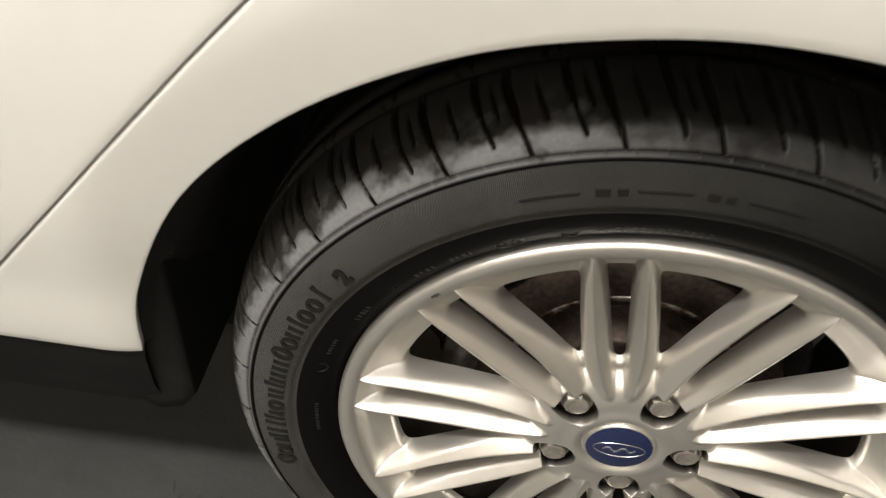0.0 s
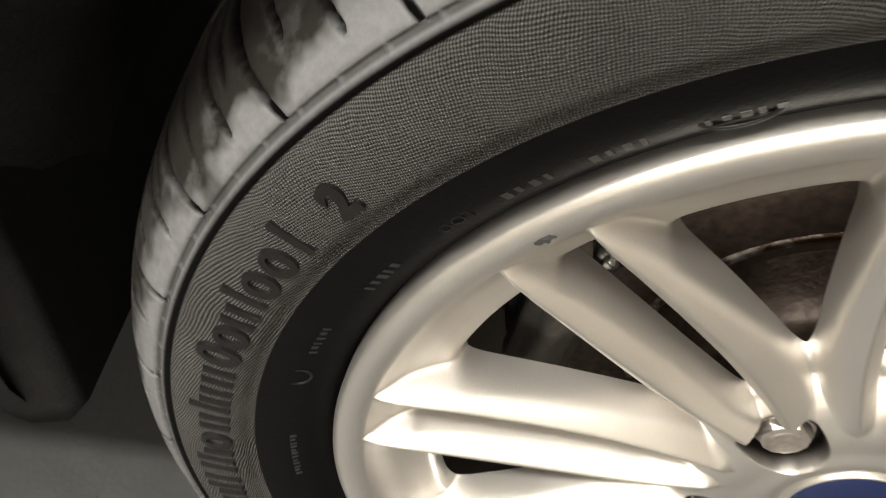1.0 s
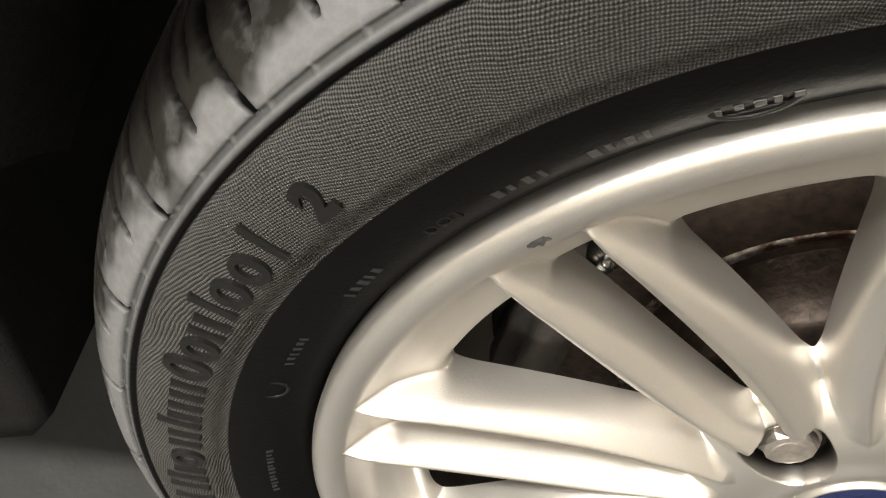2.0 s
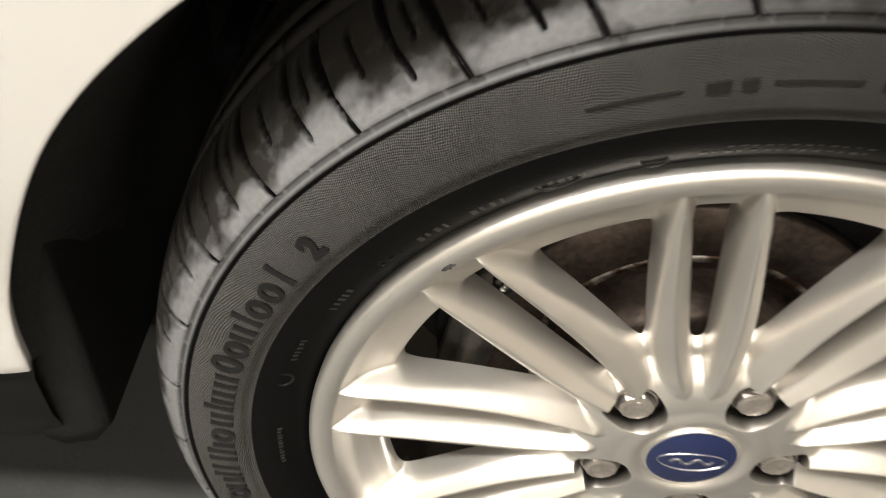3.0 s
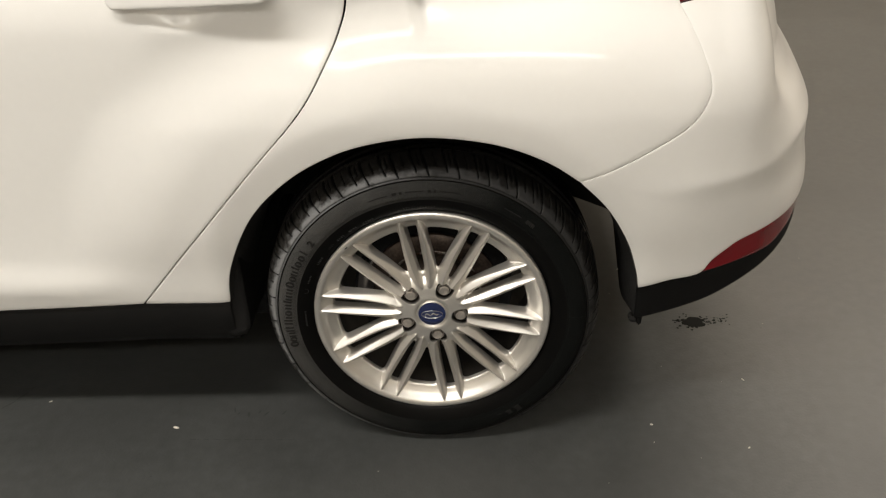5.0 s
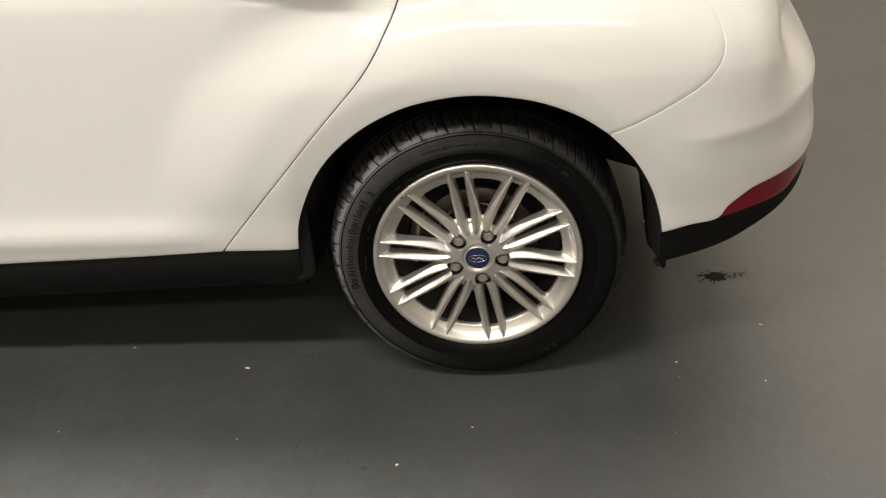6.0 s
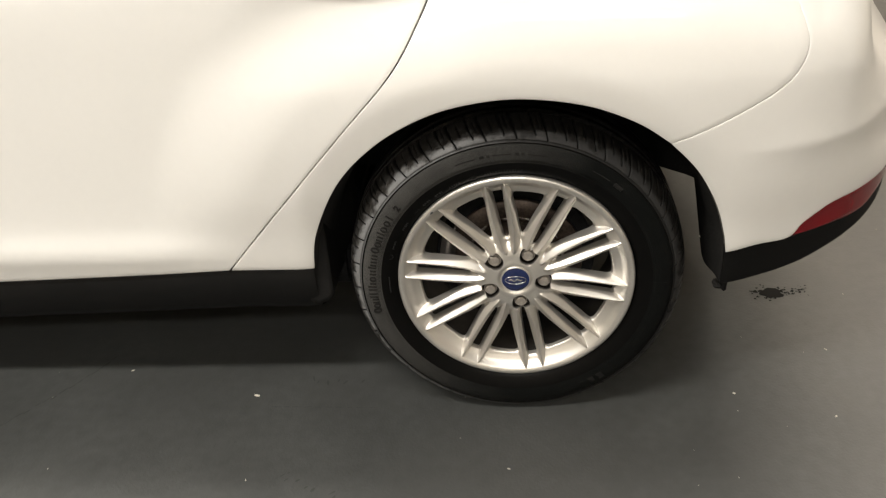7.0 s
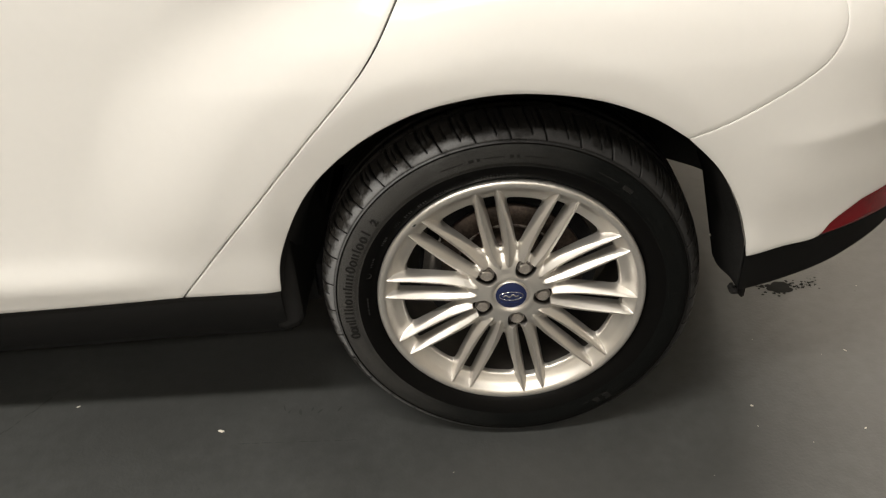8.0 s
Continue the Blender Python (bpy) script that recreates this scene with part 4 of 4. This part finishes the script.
def build_wheel():
    w = new("rear_wheel")
    w.parent = CAR
    w.location = (0, 0, ZC)
    tyre_mesh(w)
    revolve("rim", [(0.2075, 0.0148), (0.2085, 0.0156), (0.2110, 0.0168), (0.2140, 0.0176), (0.2172, 0.0178), (0.2196, 0.0170), (0.2208, 0.0152), (0.2212, 0.0125), (0.2205, 0.0060), (0.218, 0.0)], SILVER, w, 240, "silver painted alloy rim lip")
    revolve("barrel", [(0.1905, -0.0150), (0.1890, -0.024), (0.1860, -0.050), (0.190, -0.080), (0.196, -0.12), (0.200, -0.17), (0.207, -0.185)], BARREL, w, 120, "dusty inner barrel")
    sector = wheel_sector()
    names = {7: "nut_seat", 1: "spoke", 2: "spoke", 3: "spoke", 4: "spoke", 8: "hub", 9: "dish"}
    made = []
    for k, (v, f, nrm, bare) in sector.items():
        ob = part(names[k], v, f, SEAT if k == 7 else SILVER, w, "silver painted cast spoke" if k < 5 else "", normals=nrm)
        ob.data.attributes.new("bare", "FLOAT", "POINT").data.foreach_set("value", bare.astype(np.float32))
        made.append((k, ob))
    nut = wheel_nut(w)
    for i in range(5):
        a = math.radians(54 + 72 * i) + TURN
        for k, ob in made:
            if i == 0:
                ob.matrix_basis = rot(a)
            else:
                share(ob, names[k], rot(a), w)
        spin = rot(a + i * 0.7 + 0.35)
        m = Matrix.Translation((0.054 * math.cos(a), -0.0045, 0.054 * math.sin(a))) @ spin
        if i == 0:
            nut.matrix_basis = m
        else:
            share(nut, "wheel_nut", m, w)
    centre_cap(w)
    # a kerb chip on the lip
    bm = bmesh.new()
    ca = math.radians(134.0)
    c = to_world(np.array(0.2125), np.array(ca), np.array(0.0173))
    ring = [bm.verts.new(Vector(c) + rot(ca) @ Vector((0.0017 * (1 + 0.35 * math.sin(3 * i)) * math.cos(i * math.pi / 7), -0.0002, 0.0034 * (1 + 0.3 * math.sin(5 * i)) * math.sin(i * math.pi / 7)))) for i in range(14)]
    bm.faces.new(ring)
    ext = bmesh.ops.extrude_face_region(bm, geom=bm.faces[:])
    bmesh.ops.translate(bm, verts=[g for g in ext["geom"] if isinstance(g, bmesh.types.BMVert)], vec=(0, 0.0015, 0))
    bm_part("kerb_chip", bm, CHIP, w, "dark kerb chip in the rim lip")
    # moulded marks on the sidewall: plain blocks of the writing's size
    # ring: an oval loop; bars: upright strokes
    row = [("ring", 1, 191.3), ("ring", 0, 188.9), ("bars", 0, 186.6), ("bar", 1, 184.7), ("bar", 1, 183.2), ("bars", 1, 180.4), ("bar", 0, 178.2), ("ring", 0, 176.0),
           ("bars", 0, 172.9), ("bar", 1, 170.6), ("bars", 0, 168.6), ("bars", 0, 165.5), ("ring", 1, 162.2), ("ring", 0, 159.3), ("bars", 0, 156.6), ("bar", 1, 154.2),
           ("ring", 0, 151.9), ("ring", 0, 148.9), ("bar", 1, 146.2)]
    for kind, up, at in row:
        top = 0.2775 if up else 0.2735
        if kind == "ring":
            loop_block("moulded_mark", at, 0.5 * (0.2600 + top), 0.5 * (top - 0.2600), w)
        else:
            for off in ((-0.75, 0.75) if kind == "bars" else (0.0,)):
                curved_block("moulded_mark", at + off - 0.36, at + off + 0.36, 0.2605, top, 0.0016, MARK, w)
    for k in range(11):
        b = -52 - 4.3 * k
        curved_block("moulded_mark", b - 2.9, b, 0.2632, 0.2790 if k % 4 == 0 else 0.2755, 0.0010, MARK, w)
    for b0, b1, r0, r1 in ((112.0, 104.0, 0.2685, 0.2705), (102.5, 100.5, 0.2668, 0.2726), (99.8, 98.4, 0.2668, 0.2726), (97.5, 90.5, 0.2690, 0.2710), (89.2, 87.6, 0.2668, 0.2726), (87.0, 85.8, 0.2668, 0.2726), (84.5, 77.0, 0.2688, 0.2708), (60, 52, 0.2688, 0.2708), (50, 46, 0.266, 0.2735)):
        curved_block("moulded_mark", b1, b0, r0, r1, 0.0009, MARK, w, n=8)
    for c0, count, step, width, r0, r1 in ((149.5, 5, 0.95, 0.6, 0.2318, 0.2368), (133.8, 4, 1.2, 0.75, 0.2308, 0.2358), (126.8, 4, 1.2, 0.75, 0.2300, 0.2350),
                                           (160.5, 6, 0.8, 0.5, 0.2350, 0.2390), (119.0, 5, 1.1, 0.75, 0.2300, 0.2340), (102.5, 14, 1.2, 0.8, 0.2305, 0.2330), (100.0, 12, 1.2, 0.8, 0.2350, 0.2365), (184, 12, 0.7, 0.5, 0.235, 0.2385)):
        for k in range(count):
            slim = width * (0.55 + 0.45 * ((k * 37 + count) % 5) / 4)
            curved_block("moulded_mark", c0 - k * step - slim, c0 - k * step, r0 + 0.0006 * (k % 3 == 1), r1, 0.0009, STROKE, w, n=2)
    ring_block("moulded_ring", 164.8, 0.2385, 0.0050, w)
    ring_block("moulded_ring", 106.9, 0.2320, 0.0052, w)
    ring_block("moulded_ring", 116.7, 0.2318, 0.0045, w, squash=2.2)
    return w


WHEEL = build_wheel()


def marking_text(name, body, size, deg, r, tilt, thick=0.0005, heavy=0.0):
    """Raised writing on the sidewall, its foot towards the hub."""
    cu = bpy.data.curves.new(name, "FONT")
    cu.body, cu.size, cu.extrude, cu.offset, cu.align_x, cu.align_y = body, size, thick, heavy, "CENTER", "CENTER"
    tmp = bpy.data.objects.new(name, cu)
    me = bpy.data.meshes.new_from_object(tmp)
    bpy.data.objects.remove(tmp)
    me.materials.clear()
    me.materials.append(MARK)
    ob = new(name, me)
    ob.parent = WHEEL
    a = math.radians(deg)
    h = float(np.interp(r, [0.229, 0.244, 0.2555, 0.260, 0.266, 0.272], [0.0150, 0.0216, 0.0247, 0.0264, 0.0268, 0.0264]))
    c = to_world(np.array(r), np.array(a), np.array(h + 0.0004))
    ob.matrix_basis = Matrix.Translation(Vector(c)) @ rot(a - math.pi / 2) @ Matrix.Rotation(math.radians(90 + tilt), 4, "X")


marking_text("dot_mark", "DOT", 0.0068, 138.0, 0.2345, 18)
marking_text("moulded_figure", "2", 0.0170, 140.9, 0.2675, -2, 0.0010, 0.0009)


def brakes():
    disc = new("brake_disc")
    disc.parent = CAR
    disc.location = (0, 0, ZC)
    revolve("friction_ring", [(0.082, -0.066), (0.084, -0.064), (0.128, -0.064), (0.1295, -0.066), (0.1295, -0.074), (0.084, -0.076)], RUST, disc, 96, "rusty iron friction ring")
    revolve("worn_edge", [(0.0885, -0.0642), (0.0892, -0.0632), (0.0932, -0.0630), (0.0940, -0.0642)], WORN, disc, 96, "bare worn steel edge")
    revolve("disc_hat", [(0.02, -0.034), (0.072, -0.034), (0.076, -0.038), (0.080, -0.066), (0.084, -0.07)], RUST, disc, 72)
    revolve("dust_shield", [(0.06, -0.082), (0.148, -0.082), (0.152, -0.078), (0.154, -0.083), (0.12, -0.088)], UNDER, disc, 72, "dark pressed dust shield")
    cal = new("brake_caliper")
    cal.parent = CAR
    cal.location = (0, 0, ZC)
    a = math.radians(170)
    for name, r, da, sx, sy, sz, y, mat in (("bracket", 0.132, 0, 0.030, 0.030, 0.105, 0.062, IRON), ("cylinder", 0.120, 0.1, 0.045, 0.05, 0.052, 0.100, IRON), ("slide_pin", 0.140, 0.42, 0.012, 0.055, 0.012, 0.068, CHROME), ("slide_pin", 0.140, -0.42, 0.012, 0.055, 0.012, 0.068, CHROME)):
        ob = bm_part(name, box_bm(sx, sy, sz, 0, 0, 0, min(sx, sz) * 0.25, 3), mat, cal, smooth=True)
        ob.matrix_basis = Matrix.Translation((r * math.cos(a + da), y, r * math.sin(a + da))) @ rot(a + da)
    damper = new("damper")
    damper.parent = CAR
    bm = bmesh.new()
    bmesh.ops.create_cone(bm, segments=24, radius1=0.024, radius2=0.024, depth=0.30, cap_ends=True, matrix=pose(0.09, 0.17, 0.47, 8, 6, 0))
    bm_part("tube", bm, UNDER, damper, smooth=True)


brakes()

for wx, wy, turn in ((0.0, 2 * MID, 180), (-2.648, 0.0, 0), (-2.648, 2 * MID, 180)):
    w2 = copy_thing(WHEEL, pose(wx, wy, ZC, 0, 0, turn))


# ---- on the floor ----
def oil_spill():
    rng = random.Random(5)
    bm = bmesh.new()

    def blob(x, y, r, wob):
        n = 18
        ph = [rng.uniform(0, 6.28) for _ in range(4)]
        top = []
        for i in range(n):
            a = 2 * math.pi * i / n
            q = r * (1 + wob * (math.sin(3 * a + ph[0]) * 0.5 + math.sin(5 * a + ph[1]) * 0.35 + math.sin(8 * a + ph[2]) * 0.2))
            top.append(bm.verts.new((x + q * math.cos(a), y + 0.8 * q * math.sin(a), 0.0006)))
        c = bm.verts.new((x, y, 0.0011))
        for i in range(n):
            bm.faces.new((top[i], top[(i + 1) % n], c))

    blob(0.006, -0.004, 0.036, 0.25)
    blob(-0.045, 0.006, 0.009, 0.5)
    blob(-0.02, 0.006, 0.014, 0.5)
    blob(0.02, -0.008, 0.013, 0.5)
    for _ in range(30):
        a, d = rng.uniform(0, 6.28), abs(rng.gauss(0, 0.016)) + 0.024
        blob(d * math.cos(a) * 1.5, d * math.sin(a), rng.uniform(0.0012, 0.0055), 0.4)
    for _ in range(34):
        x = rng.uniform(0.03, 0.125)
        blob(x, rng.gauss(0.006, 0.012), rng.uniform(0.001, 0.0055), 0.5)
    ob = bm_part("oil_spill", bm, OIL, None, smooth=True)
    ob.location = (0.594, 0.378, 0)
    ob.scale = (0.72, 0.72, 1)
    tagged(ob, "small black wet oil spill with spattered drops on the floor", "spill", kind="stuff")


oil_spill()


def grit():
    rng = random.Random(11)
    bm = bmesh.new()
    spots = [(-0.555, 0.022, 0.006), (0.439, 0.02, 0.0035), (-0.17, -0.30, 0.004), (-0.02, -0.19, 0.0025), (-0.52, -0.22, 0.003), (0.30, 0.24, 0.003), (0.66, 0.16, 0.003), (-0.86, 0.11, 0.004), (0.62, -0.05, 0.003), (0.95, 0.95, 0.004)]
    for _ in range(70):
        spots.append((rng.uniform(-1.6, 1.6), rng.uniform(-0.9, 0.9), rng.uniform(0.0006, 0.0016)))
    for x, y, s in spots:
        a = rng.uniform(0, 3.14)
        m = Matrix.Translation((x, y, s * 0.25 + 0.0005)) @ Matrix.Rotation(a, 4, "Z") @ Matrix.Diagonal((s * rng.uniform(0.8, 1.6), s * rng.uniform(0.35, 0.8), s * 0.35, 1))
        bmesh.ops.create_icosphere(bm, subdivisions=1, radius=1.0, matrix=m)
    ob = bm_part("floor_grit", bm, LINT, None, smooth=False)
    tagged(ob, "pale scattered grit and lint on the floor", "grit", kind="stuff")


grit()


def floor_scuffs():
    """Dark rubbed marks: a tread print of short dabs and two thin lines."""
    rng = random.Random(23)
    bm = bmesh.new()

    def dab(x, y, length, wide, turn):
        n = 10
        top = []
        for i in range(n):
            a = 2 * math.pi * i / n
            q = rng.uniform(0.75, 1.1)
            px, py = length * q * math.cos(a), wide * q * math.sin(a)
            top.append(bm.verts.new((x + px * math.cos(turn) - py * math.sin(turn), y + px * math.sin(turn) + py * math.cos(turn), 0.0004)))
        bm.faces.new(top)

    for i in range(13):
        t = i / 12
        dab(-0.475 + 0.25 * t + rng.gauss(0, 0.004), -0.182 - 0.122 * t + rng.gauss(0, 0.004), rng.uniform(0.004, 0.009), rng.uniform(0.0014, 0.0035), 0.9 + rng.gauss(0, 0.2))
    for i in range(6):
        dab(-0.462 + 0.021 * i + rng.gauss(0, 0.006), 0.108 + rng.gauss(0, 0.007), rng.uniform(0.004, 0.011), rng.uniform(0.0014, 0.003), 1.15 + rng.gauss(0, 0.3))
    dab(-0.25, -0.296, 0.008, 0.006, 0.3)
    dab(-0.17, -0.33, 0.006, 0.003, 0.3)
    for i in range(34):
        t = i / 33
        dab(-1.30 + 0.36 * t + 0.010 * math.sin(9 * t), -0.36 + 0.56 * t + rng.gauss(0, 0.003), rng.uniform(0.008, 0.016), rng.uniform(0.0010, 0.0024), 0.99 + rng.gauss(0, 0.12))
    for i in range(10):
        t = i / 9
        dab(-0.52 + 0.20 * t, 0.021 - 0.004 * t, rng.uniform(0.006, 0.014), rng.uniform(0.0006, 0.0012), rng.gauss(0, 0.05))
    for _ in range(40):
        dab(rng.uniform(-1.2, 1.2), rng.uniform(-0.7, 0.6), rng.uniform(0.0012, 0.0035), rng.uniform(0.0008, 0.002), rng.uniform(0, 3))
    ob = bm_part("floor_scuffs", bm, SCUFF, None, smooth=False)
    ob.location, ob.scale = (0.013, -0.032, 0), (0.997, 0.936, 1)
    tagged(ob, "dark rubbed scuffs and tread prints on the floor", "scuffs", kind="stuff")


floor_scuffs()
